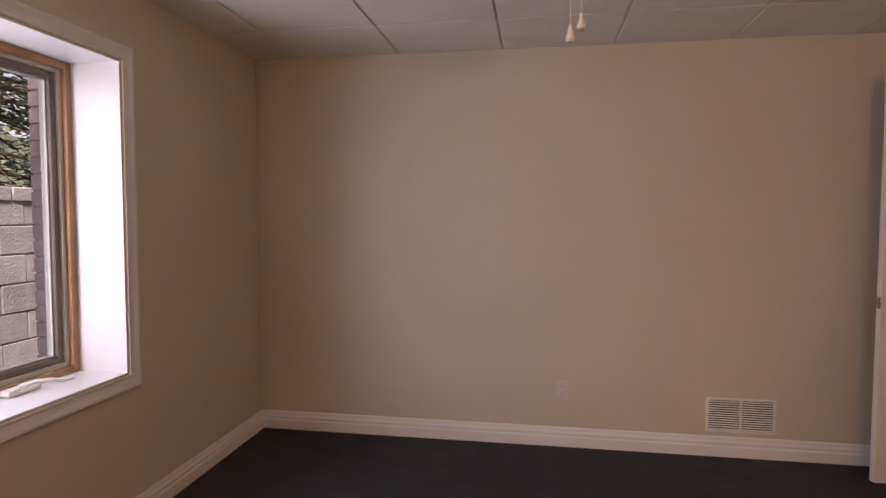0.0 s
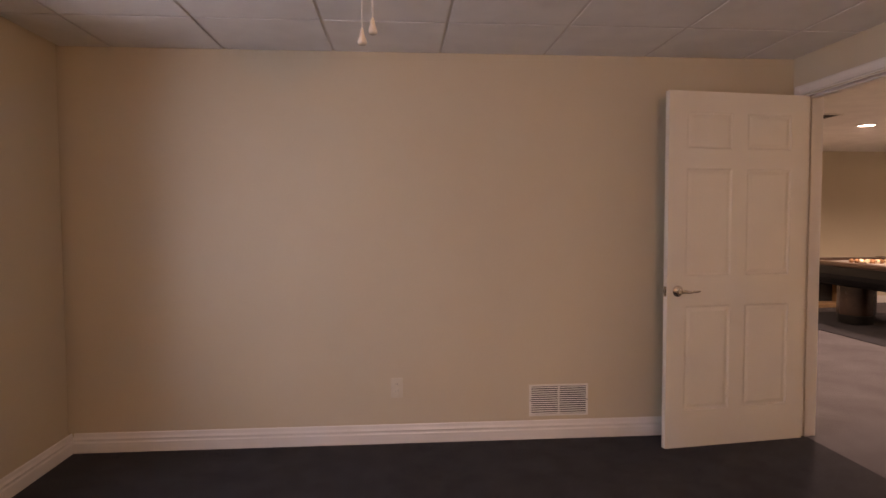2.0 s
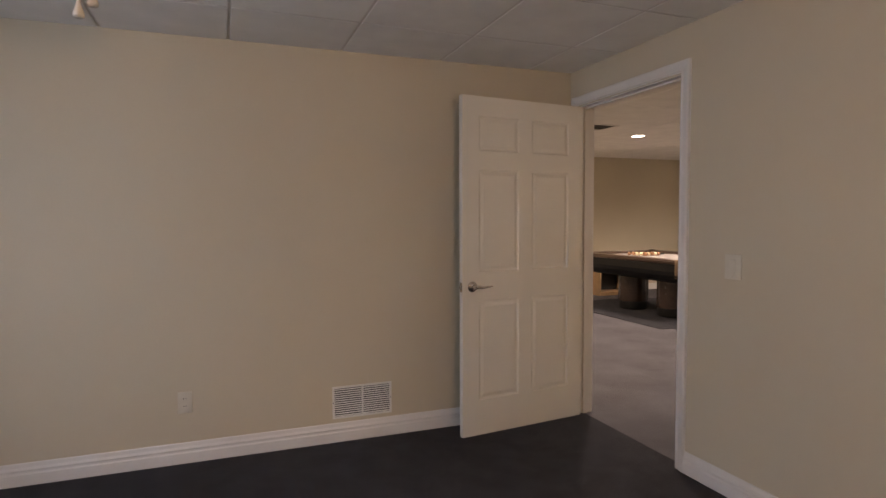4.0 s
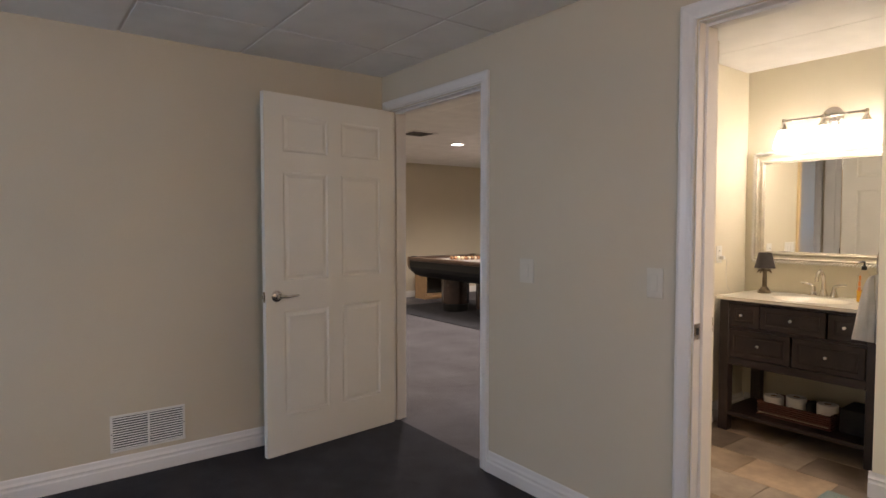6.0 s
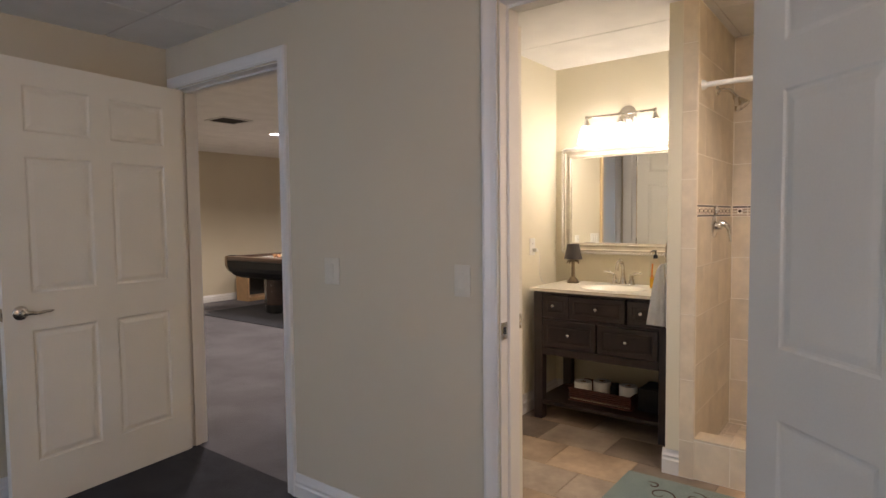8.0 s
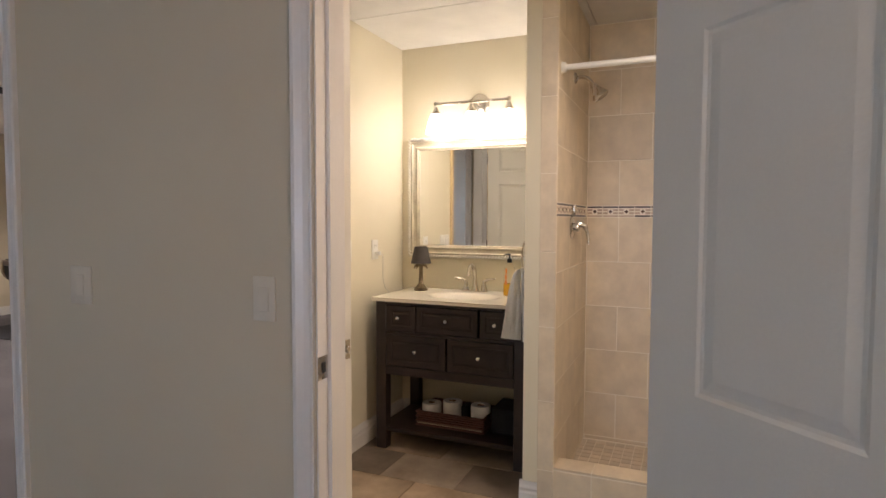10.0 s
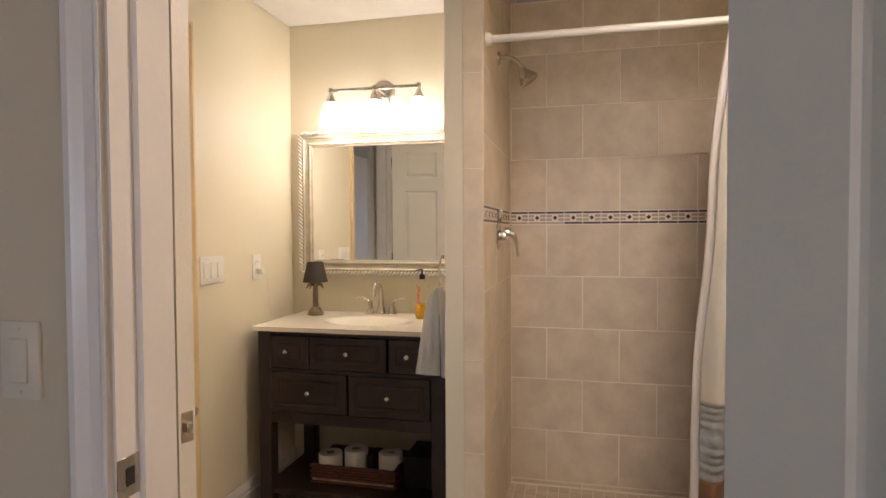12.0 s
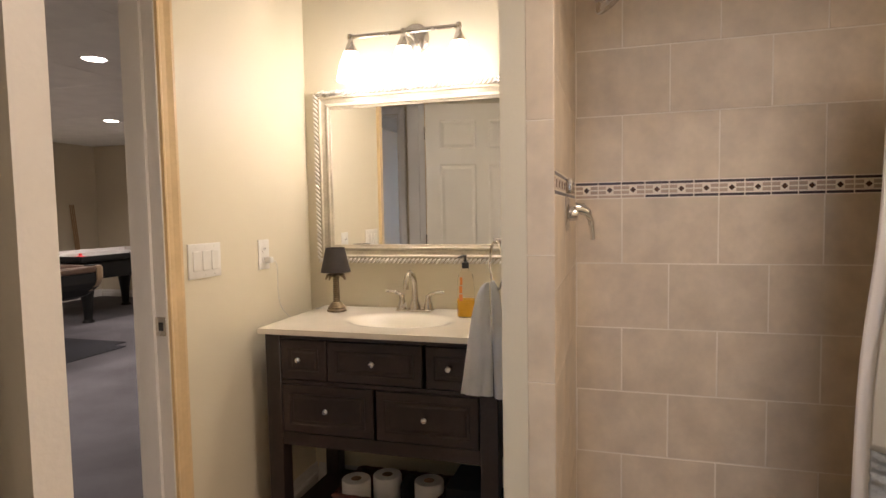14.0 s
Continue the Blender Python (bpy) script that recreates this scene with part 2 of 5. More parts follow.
CLOTH_GREY = mat("pale_table_cloth", (0.42, 0.38, 0.36), 0.9, vary=0.06, scale=8, fine=300, bump=0.2)
ARENA_WHITE = mat("white_playfield", (0.75, 0.72, 0.70), 0.25, vary=0.03, scale=8, bump=0.0)
RED = mat("red_plastic", (0.60, 0.03, 0.03), 0.3, vary=0.05, scale=8, bump=0.0)
IVORY_BALL = mat("ivory_ball", (0.75, 0.62, 0.42), 0.15, vary=0.05, obj=0.2, bump=0.0)
RED_BALL = mat("orange_ball", (0.42, 0.22, 0.12), 0.15, vary=0.05, obj=0.2, bump=0.0)
CUE = mat("cue_maple", (0.36, 0.22, 0.11), 0.35, vary=0.15, scale=10, bump=0.0)
BULB = glow("lit_bulb", (1.0, 0.92, 0.80), 22)
SHADE_GLOW = glow("lit_frosted_glass", (1.0, 0.97, 0.92), 3.6)
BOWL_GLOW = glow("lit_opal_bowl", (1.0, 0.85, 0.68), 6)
POT_GLOW = glow("lit_pot_lens", (1.0, 0.90, 0.78), 14)

# ---- mesh helpers ----


def box(bm, x0, x1, y0, y1, z0, z1, bevel=0.0, seg=1):
    vs = [bm.verts.new((x, y, z)) for x in (x0, x1) for y in (y0, y1) for z in (z0, z1)]
    fs = [bm.faces.new([vs[i] for i in f]) for f in
          ((0, 1, 3, 2), (4, 6, 7, 5), (0, 4, 5, 1), (2, 3, 7, 6), (0, 2, 6, 4), (1, 5, 7, 3))]
    if bevel:
        es = {e for f in fs for e in f.edges}
        bmesh.ops.bevel(bm, geom=list(es), offset=bevel, segments=seg, affect="EDGES", profile=0.5)
    return vs


def lathe(bm, profile, centre=(0, 0, 0), n=24, axis="z", cap=True):
    rings = []
    for r, h in profile:
        ring = []
        for i in range(n):
            a = 2 * math.pi * i / n
            c, s = r * math.cos(a), r * math.sin(a)
            p = {"z": (c, s, h), "y": (c, h, s), "x": (h, c, s)}[axis]
            ring.append(bm.verts.new((p[0] + centre[0], p[1] + centre[1], p[2] + centre[2])))
        rings.append(ring)
    for a, b in zip(rings, rings[1:]):
        for i in range(n):
            bm.faces.new((a[i], a[(i + 1) % n], b[(i + 1) % n], b[i]))
    if cap:
        bm.faces.new(rings[0])
        bm.faces.new(rings[-1])


def tube(bm, points, radius, n=10, closed=False):
    pts = [Vector(p) for p in points]
    radii = radius if isinstance(radius, (list, tuple)) else [radius] * len(pts)
    rings = []
    up = Vector((0.123, 0.456, 0.88)).normalized()
    for i, p in enumerate(pts):
        a = pts[i - 1] if (i or closed) else p
        b = pts[(i + 1) % len(pts)] if (i + 1 < len(pts) or closed) else p
        d = (b - a).normalized()
        u = d.cross(up).normalized()
        v = d.cross(u)
        rings.append([bm.verts.new(p + (u * math.cos(2 * math.pi * k / n) + v * math.sin(2 * math.pi * k / n)) * radii[i]) for k in range(n)])
    pairs = list(zip(rings, rings[1:])) + ([(rings[-1], rings[0])] if closed else [])
    for a, b in pairs:
        for k in range(n):
            bm.faces.new((a[k], a[(k + 1) % n], b[(k + 1) % n], b[k]))
    if not closed:
        bm.faces.new(rings[0])
        bm.faces.new(rings[-1])


def sweep(bm, outline, a, b, inward, z=0.0):
    """Runs an outline of (depth, height) along the floor line a to b; depth grows towards inward."""
    d = Vector(inward)
    ends = [[bm.verts.new((p[0] + d.x * u, p[1] + d.y * u, z + v)) for u, v in outline] for p in (a, b)]
    n = len(outline)
    for k in range(n):
        bm.faces.new((ends[0][k], ends[0][(k + 1) % n], ends[1][(k + 1) % n], ends[1][k]))
    bm.faces.new(ends[0])
    bm.faces.new(ends[1])


def part(name, bm, material, parent=None, label="", kind="", smooth=False):
    bmesh.ops.recalc_face_normals(bm, faces=bm.faces[:])
    me = bpy.data.meshes.new(name)
    bm.to_mesh(me)
    bm.free()
    me.materials.append(material)
    if smooth:
        me.polygons.foreach_set("use_smooth", [True] * len(me.polygons))
        me.set_sharp_from_angle(angle=radians(38))
    ob = new(name, me)
    ob.parent = parent
    return tagged(ob, label, kind=kind)


def B(name, dims, material, parent=None, bevel=0.0, label="", kind="", seg=1):
    bm = bmesh.new()
    for d in (dims if isinstance(dims[0], (tuple, list)) else [dims]):
        box(bm, *d, bevel=bevel, seg=seg)
    return part(name, bm, material, parent, label, kind, smooth=bool(bevel))


def L(name, profile, material, parent=None, centre=(0, 0, 0), n=24, axis="z", label="", cap=True):
    bm = bmesh.new()
    lathe(bm, profile, centre, n, axis, cap)
    return part(name, bm, material, parent, label, smooth=True)


def T(name, points, radius, material, parent=None, n=10, closed=False, label=""):
    bm = bmesh.new()
    tube(bm, points, radius, n, closed)
    return part(name, bm, material, parent, label, smooth=True)


def thing(name, m, label, category, group=""):
    ob = new(name)
    ob.empty_display_size = 0.1
    ob.matrix_world = m
    return tagged(ob, label, category, group)


def wall_boxes(axis, f0, f1, a0, a1, z0, z1, holes):
    """Boxes of a straight wall; holes are (a0, a1, z0, z1)."""
    out, cur = [], a0
    for h0, h1, hz0, hz1 in sorted(holes):
        out.append((cur, h0, z0, z1))
        if hz0 > z0:
            out.append((h0, h1, z0, hz0))
        out.append((h0, h1, hz1, z1))
        cur = h1
    out.append((cur, a1, z0, z1))
    return [(f0, f1, a, b, c, d) if axis == "x" else (a, b, f0, f1, c, d) for a, b, c, d in out]


def wall(name, axis, f0, f1, a0, a1, z0, z1, holes, material, label=""):
    return B(name, wall_boxes(axis, f0, f1, a0, a1, z0, z1, holes), material, label=label, kind="structure")


# ---- large structure ----
DOOR_H = 2.052
WIN = (-2.75, -1.167, 0.674, 1.974)
wall("wall_north", "y", NORTH, 0.12, WEST - 0.25, 0, -0.1, 2.6, [], WALL_PAINT)
wall("wall_west", "x", WEST - 0.245, WEST, SOUTH - 0.12, 0, -0.1, 2.6, [WIN], WALL_PAINT)
wall("wall_south", "y", SOUTH - 0.12, SOUTH, WEST, 0, -0.1, 2.6, [], WALL_PAINT)
wall("wall_east", "x", 0, 0.060, SOUTH - 0.12, POOL_N, -0.1, 2.6, [(*D1, -0.1, DOOR_H), (*D2, -0.1, DOOR_H)], WALL_PAINT)
wall("wall_east_bath_side", "x", 0.060, 0.12, SOUTH - 0.12, BATH_N + 0.06, -0.1, 2.6, [(*D2, -0.1, DOOR_H)], BATH_PAINT)
wall("wall_east_games_side", "x", 0.060, GX, BATH_N + 0.06, POOL_N, -0.1, 2.6, [(*D1, -0.1, DOOR_H)], WALL_PAINT)
wall("wall_bath_north", "y", BATH_N, BATH_N + 0.06, 0.12, BATH_E, -0.1, 2.6, [(*D3, -0.1, DOOR_H)], BATH_PAINT)
wall("wall_games_south", "y", BATH_N + 0.06, BATH_N + 0.12, GX, POOL_E, -0.1, 2.6, [(*D3, -0.1, DOOR_H)], WALL_PAINT)
wall("wall_bath_east", "x", BATH_E, BATH_E + 0.12, BATH_S - 0.12, BATH_N + 0.06, -0.1, 2.6, [], BATH_PAINT)
wall("wall_bath_south", "y", BATH_S - 0.12, BATH_S, 0.12, BATH_E, -0.1, 2.6, [], BATH_PAINT)
wall("wall_partition", "y", PART_S + 0.010, PART_N, PART_X, BATH_E, -0.1, BATH_C, [], BATH_PAINT)
wall("wall_games_north", "y", POOL_N, POOL_N + 0.12, 0, POOL_E + 0.12, -0.1, 2.6, [], WALL_PAINT)
wall("wall_games_east", "x", POOL_E, POOL_E + 0.12, BATH_N + 0.06, POOL_N, -0.1, 2.6, [], WALL_PAINT)
B("floor_bedroom", (WEST - 0.25, 0.055, SOUTH - 0.12, 0.12, -0.10, CARPET_Z), CARPET, kind="structure")
B("floor_games_room", (0.055, POOL_E + 0.12, BATH_N + 0.06, POOL_N + 0.12, -0.10, CARPET_Z), GAMES_CARPET, kind="structure")
bath_floor = B("floor_bathroom", (0.055, BATH_E + 0.12, BATH_S - 0.12, BATH_N + 0.06, -0.10, -0.004), FLOOR_GROUT, kind="structure")


def ceiling(name, x0, x1, y0, y1, z, sx, sy, ox, oy, gap=0.005):
    """A lay-in ceiling: tiles with eased edges round a recessed grid; one mesh, and a backing above."""
    B(name + "_backing", (x0 - 0.05, x1 + 0.05, y0 - 0.05, y1 + 0.05, z + 0.006, z + 0.06), CEIL_GRID, kind="structure")
    bm = bmesh.new()
    i0, i1 = math.floor((x0 - ox) / sx), math.ceil((x1 - ox) / sx)
    j0, j1 = math.floor((y0 - oy) / sy), math.ceil((y1 - oy) / sy)
    for i in range(i0, i1):
        for j in range(j0, j1):
            a, b = max(x0, ox + i * sx + gap / 2), min(x1, ox + (i + 1) * sx - gap / 2)
            c, d = max(y0, oy + j * sy + gap / 2), min(y1, oy + (j + 1) * sy - gap / 2)
            if b - a > 0.02 and d - c > 0.02:
                drop = random.uniform(0, 0.0012)
                box(bm, a, b, c, d, z - drop, z + 0.0055, bevel=0.0025)
    return part(name, bm, CEIL_TILE, kind="structure")


ceiling("ceiling", WEST, 0, SOUTH, NORTH, CEIL, 0.6065, 0.61, -0.324, -0.48, 0.014)
ceiling("ceiling_bathroom", 0.12, BATH_E, BATH_S, BATH_N, BATH_C, 0.6065, 1.22, 1.55, BATH_N, 0.006)
ceiling("ceiling_games_room", GX, POOL_E, BATH_N + 0.12, POOL_N, POOL_C, 1.22, 1.22, 0.12, BATH_N + 0.12, 0.003)
B("roof_slab", (WEST - 0.3, POOL_E + 0.2, SOUTH - 0.2, POOL_N + 0.2, 2.6, 2.75), CEIL_PAINT, kind="structure")

# ---- trim ----
BASE = [(0, 0), (0.016, 0), (0.016, 0.072), (0.0115, 0.080), (0.0115, 0.088), (0.0145, 0.094), (0.0085, 0.107), (0.006, 0.122), (0.003, 0.128), (0, 0.128)]


def baseboard(a, b, inward, name="baseboard"):
    bm = bmesh.new()
    sweep(bm, BASE, a, b, inward)
    return part(name, bm, TRIM, kind="structure")


CAS = 0.058
baseboard((WEST + 0.016, NORTH), (0, NORTH), (0, -1))
baseboard((WEST, NORTH), (WEST, SOUTH), (1, 0))
baseboard((WEST + 0.016, SOUTH), (0, SOUTH), (0, 1))
baseboard((0, D1[0] - CAS - 0.006), (0, D2[1] + CAS + 0.006), (-1, 0))
baseboard((0, D2[0] - CAS - 0.006), (0, SOUTH + 0.016), (-1, 0))
baseboard((D3[1] + CAS + 0.006, BATH_N), (BATH_E, BATH_N), (0, -1))
baseboard((0.12, BATH_N), (D3[0] - CAS - 0.006, BATH_N), (0, -1))
baseboard((BATH_E, BATH_N - 0.016), (BATH_E, PART_N + 0.016), (-1, 0))
baseboard((PART_X, PART_N), (BATH_E - 0.016, PART_N), (0, 1))
baseboard((PART_X, PART_N + 0.016), (PART_X, PART_N - 0.067), (-1, 0))
baseboard((0.12, D2[1] + CAS + 0.006), (0.12, BATH_N - 0.016), (1, 0))
baseboard((GX, POOL_N), (POOL_E, POOL_N), (0, -1))
baseboard((POOL_E, BATH_N + 0.12), (POOL_E, POOL_N - 0.016), (-1, 0))
baseboard((GX, 0.02), (GX, POOL_N - 0.016), (1, 0))
baseboard((D3[1] + CAS + 0.006, BATH_N + 0.12), (POOL_E - 0.016, BATH_N + 0.12), (0, 1))

CPROF = [(0, 0), (0.010, 0), (0.011, 0.005), (0.0085, 0.010), (0.011, 0.026), (0.016, 0.040), (0.018, 0.045), (0.018, 0.055), (0.015, 0.058), (0, 0.058)]


def casing_run(bm, p, q, across, out, mitre0, mitre1):
    """A moulding from p to q; across points away from the opening, out away from the wall."""
    p, q, across, out = Vector(p), Vector(q), Vector(across), Vector(out)
    along = (q - p).normalized()
    ends = []
    for base, m in ((p, mitre0), (q, mitre1)):
        ends.append([bm.verts.new(base + out * u + across * v + along * (m * v)) for u, v in CPROF])
    n = len(CPROF)
    for k in range(n):
        bm.faces.new((ends[0][k], ends[0][(k + 1) % n], ends[1][(k + 1) % n], ends[1][k]))
    bm.faces.new(ends[0])
    bm.faces.new(ends[1])


def casing(name, axis, face, a0, a1, z0, z1, out, four=False, material=None, name2="trim"):
    """Mitred moulding round an opening on a wall face; axis 'x': the wall faces along x."""
    r = 0.006
    a0, a1, z1 = a0 - r, a1 + r, z1 + r
    z0 = z0 - r if four else z0

    def P(a, z):
        return (face, a, z) if axis == "x" else (a, face, z)
    o = (out, 0, 0) if axis == "x" else (0, out, 0)
    ax = (0, 1, 0) if axis == "x" else (1, 0, 0)
    neg = tuple(-c for c in ax)
    bm = bmesh.new()
    casing_run(bm, P(a0, z0), P(a0, z1), neg, o, -1 if four else 0, 1)
    casing_run(bm, P(a1, z0), P(a1, z1), ax, o, -1 if four else 0, 1)
    casing_run(bm, P(a0, z1), P(a1, z1), (0, 0, 1), o, -1, 1)
    if four:
        casing_run(bm, P(a0, z0), P(a1, z0), (0, 0, -1), o, -1, 1)
    return part(name, bm, material or TRIM, kind="structure")


casing("trim_door_bedroom", "x", 0, *D1, 0, DOOR_H, -1)
casing("trim_door_bedroom_games_side", "x", GX, *D1, 0, DOOR_H, 1)
casing("trim_door_bath", "x", 0, *D2, 0, DOOR_H, -1)
casing("trim_door_bath_inside", "x", 0.12, *D2, 0, DOOR_H, 1)
casing("trim_door_games", "y", BATH_N, *D3, 0, DOOR_H, -1, material=PINE_TRIM)
casing("trim_door_games_far_side", "y", BATH_N + 0.12, *D3, 0, DOOR_H, 1)
casing("trim_window", "x", WEST, WIN[0], WIN[1], WIN[2], WIN[3], 1, four=True)


def jambs(name, axis, f0, f1, a0, a1, h, stop0, stop1):
    """Lining boards of a doorway, with the stop that the leaf shuts against."""
    t, d = 0.004, []
    for lo, hi, z0, z1 in ((a0, a0 + t, 0, h), (a1 - t, a1, 0, h), (a0 + t, a1 - t, h - t, h)):
        d.append((lo, hi, f0, f1, z0, z1))
    s = 0.011
    for lo, hi, z0, z1 in ((a0 + t, a0 + t + s, 0, h - t), (a1 - t - s, a1 - t, 0, h - t), (a0 + t + s, a1 - t - s, h - t - s, h - t)):
        d.append((lo, hi, stop0, stop1, z0, z1))
    if axis == "x":
        d = [(q[2], q[3], q[0], q[1], q[4], q[5]) for q in d]
    return B(name, d, TRIM, kind="structure")


jambs("door_frame_bedroom", "x", -0.003, GX + 0.003, *D1, DOOR_H, 0.040, 0.075)
jambs("door_frame_bath", "x", -0.003, 0.123, *D2, DOOR_H, 0.040, 0.075)
jambs("door_frame_games", "y", BATH_N - 0.003, BATH_N + 0.123, *D3, DOOR_H, BATH_N + 0.040, BATH_N + 0.075)

# ---- doors ----


def door_leaf(name, width, m, label, relief=1.0):
    """A six-panel leaf, hinge edge at the origin, running along -x; its thickness lies along -y below 0."""
    h0, h1, t = 0.021, 2.044, 0.035
    ob = thing(name, m, label, "door")
    tagged(ob, kind="structure")
    w = width
    st, mul = 0.114 * w / 0.915, 0.098 * w / 0.915
    pw = (w - 2 * st - mul) / 2
    cols = [(-st - pw, -st), (-w + st, -w + st + pw)]
    rows = [(0.235, 0.835), (1.005, 1.615), (1.725, 1.930)]
    bm = bmesh.new()
    xs = sorted({0, -w, *[c for p in cols for c in p]})
    zs = sorted({h0, h1, *[c for p in rows for c in p]})
    for a, b in zip(xs, xs[1:]):
        for c, d in zip(zs, zs[1:]):
            if not ((a, b) in [(min(p), max(p)) for p in cols] and (c, d) in rows):
                box(bm, a, b, -t, 0, c, d)
    bmesh.ops.remove_doubles(bm, verts=bm.verts, dist=0.0001)
    dup = {}
    for f in bm.faces:
        dup.setdefault(tuple(round(v, 4) for v in f.calc_center_median()), []).append(f)
    bmesh.ops.delete(bm, geom=[f for g in dup.values() if len(g) > 1 for f in g], context="FACES_ONLY")
    part("door_body", bm, DOOR_PAINT, ob)
    for a, b in cols:
        for c, d in rows:
            bm = bmesh.new()
            for s, base in ((-1, -t), (1, 0.0)):
                rings = []
                for inset, depth in ((0, 0.0), (0.007, 0.0055), (0.014, 0.0065), (0.034, 0.0015)):
                    y = base - s * depth * relief
                    rings.append([bm.verts.new(p) for p in ((a + inset, y, c + inset), (b - inset, y, c + inset), (b - inset, y, d - inset), (a + inset, y, d - inset))])
                for r0, r1 in zip(rings, rings[1:]):
                    for k in range(4):
                        bm.faces.new((r0[k], r0[(k + 1) % 4], r1[(k + 1) % 4], r1[k]))
                bm.faces.new(rings[-1])
            part("panel", bm, DOOR_PAINT, ob)
    for s, base in ((-1, -t), (1, 0.0)):
        x = -w + 0.066
        hd = thing("door_handle", pose(0, 0, 0), "", "")
        hd.parent = ob
        L("rosette", [(0.0, 0.0), (0.032, 0.0), (0.032, 0.004), (0.026, 0.010), (0.013, 0.013), (0.011, 0.045), (0.0, 0.047)], NICKEL, hd, (x, 0, 0.922), 24, "y").matrix_basis = pose(0, base, 0) @ (Matrix.Diagonal((1, s, 1, 1)))
        pts = [(x + 0.0, base + s * 0.045, 0.922), (x + 0.02, base + s * 0.050, 0.924), (x + 0.05, base + s * 0.048, 0.918), (x + 0.08, base + s * 0.044, 0.922), (x + 0.105, base + s * 0.042, 0.922), (x + 0.118, base + s * 0.040, 0.924)]
        T("lever", pts, [0.011, 0.010, 0.008, 0.0065, 0.006, 0.003], NICKEL, hd)
    B("latch_plate", (-w - 0.0016, -w, -t + 0.005, -0.005, 0.892, 0.949), NICKEL, ob, 0.0005)
    B("latch_bolt", (-w - 0.011, -w - 0.0016, -t + 0.011, -0.011, 0.911, 0.930), NICKEL, ob, 0.002)
    for z in () if name == "door_2" else (0.22, 1.02, 1.80):
        hg = L("hinge", [(0.0, 0), (0.0065, 0), (0.0065, 0.09), (0.0, 0.09)], BRASS if name == "door_1" else NICKEL, ob, (0.004, 0.003, z), 12)
        hg["label"] = "brass butt hinge" if name == "door_1" else "nickel butt hinge"
        B("hinge_leaf", (0.0, 0.0016, -t + 0.004, 0.0, z, z + 0.09), BRASS if name == "door_1" else NICKEL, ob)
    return ob


# turned about the hinge pin: the leaf runs along local -x
door_leaf("door_1", 0.895, pose(0.0, D1[1] - 0.003, 0, 0, 0, 6.6), "white six-panel interior door standing open, with a nickel lever")
door_leaf("door_2", 0.856, pose(-0.045, D2[0] + 0.026, 0, 0, 0, 46) @ pose(0, 0.035, 0), "white six-panel interior door folded back towards the wall", 0.5)
door_leaf("door_3", 0.815, pose(D3[0] + 0.002, BATH_N - 0.010, 0, 0, 0, 73.2), "white six-panel interior door open into the bathroom")

for nm, m in (("strike_plate", pose(0.020, D2[1] - 0.004, 0.927)), ("strike_plate", pose(D3[1] - 0.004, BATH_N + 0.020, 0.935, 0, 0, -90)), ("strike_plate", pose(0.025, D1[0] + 0.004, 0.935, 0, 0, 180))):
    sp = thing(nm, m, "small nickel latch plate let into the white door jamb", "strike plate")
    B("plate", (-0.024, 0.018, -0.0015, 0, -0.03, 0.03), NICKEL, sp, 0.0005)
    B("slot", (-0.008, 0.008, -0.0025, -0.0015, -0.013, 0.013), HOLE_SHADE, sp)

# ---- window ----
win = new("window_1")
tagged(win, "wood-framed casement window with taupe metal sash, set in a deep white reveal", "window", kind="structure")
wy0, wy1, wz0, wz1 = WIN
rx = WEST - 0.225


def frame4(y0, y1, z0, z1, t, x0, x1):
    return [(x0, x1, y0, y0 + t, z0, z1), (x0, x1, y1 - t, y1, z0, z1), (x0, x1, y0 + t, y1 - t, z0, z0 + t), (x0, x1, y0 + t, y1 - t, z1 - t, z1)]


B("window_lining", frame4(wy0, wy1, wz0, wz1, 0.006, rx - 0.0, WEST + 0.002), TRIM, win, label="white painted deep reveal")
B("window_frame", frame4(wy0 + 0.006, wy1 - 0.006, wz0 + 0.006, wz1 - 0.006, 0.030, rx - 0.06, rx + 0.004), WINDOW_WOOD, win, 0.002, "varnished pine frame")
B("weatherstrip", frame4(wy0 + 0.036, wy1 - 0.036, wz0 + 0.036, wz1 - 0.036, 0.018, rx - 0.07, rx - 0.016), WINDOW_VINYL, win, 0.002)
B("sash", frame4(wy0 + 0.054, wy1 - 0.054, wz0 + 0.054, wz1 - 0.054, 0.028, rx - 0.075, rx - 0.028), WINDOW_METAL, win, 0.003, "taupe metal sash")
B("sash_bead", frame4(wy0 + 0.082, wy1 - 0.082, wz0 + 0.082, wz1 - 0.082, 0.007, rx - 0.075, rx - 0.045), WINDOW_VINYL, win, 0.002)
gl = B("pane", (rx - 0.062, rx - 0.058, wy0 + 0.089, wy1 - 0.089, wz0 + 0.089, wz1 - 0.089), GLASS, win)
gl.visible_shadow = False
cr = new("window_crank")
cr.parent = win
B("crank_base", (rx + 0.005, rx + 0.055, -1.56, -1.42, wz0 + 0.007, wz0 + 0.030), PLASTIC, cr, 0.008, "cream crank base", seg=2)
T("crank_arm", [(rx + 0.04, -1.50, wz0 + 0.032), (rx + 0.075, -1.47, wz0 + 0.045), (rx + 0.10, -1.42, wz0 + 0.040), (rx + 0.115, -1.385, wz0 + 0.028), (rx + 0.13, -1.35, wz0 + 0.034)], [0.010, 0.009, 0.008, 0.007, 0.009], PLASTIC, cr)


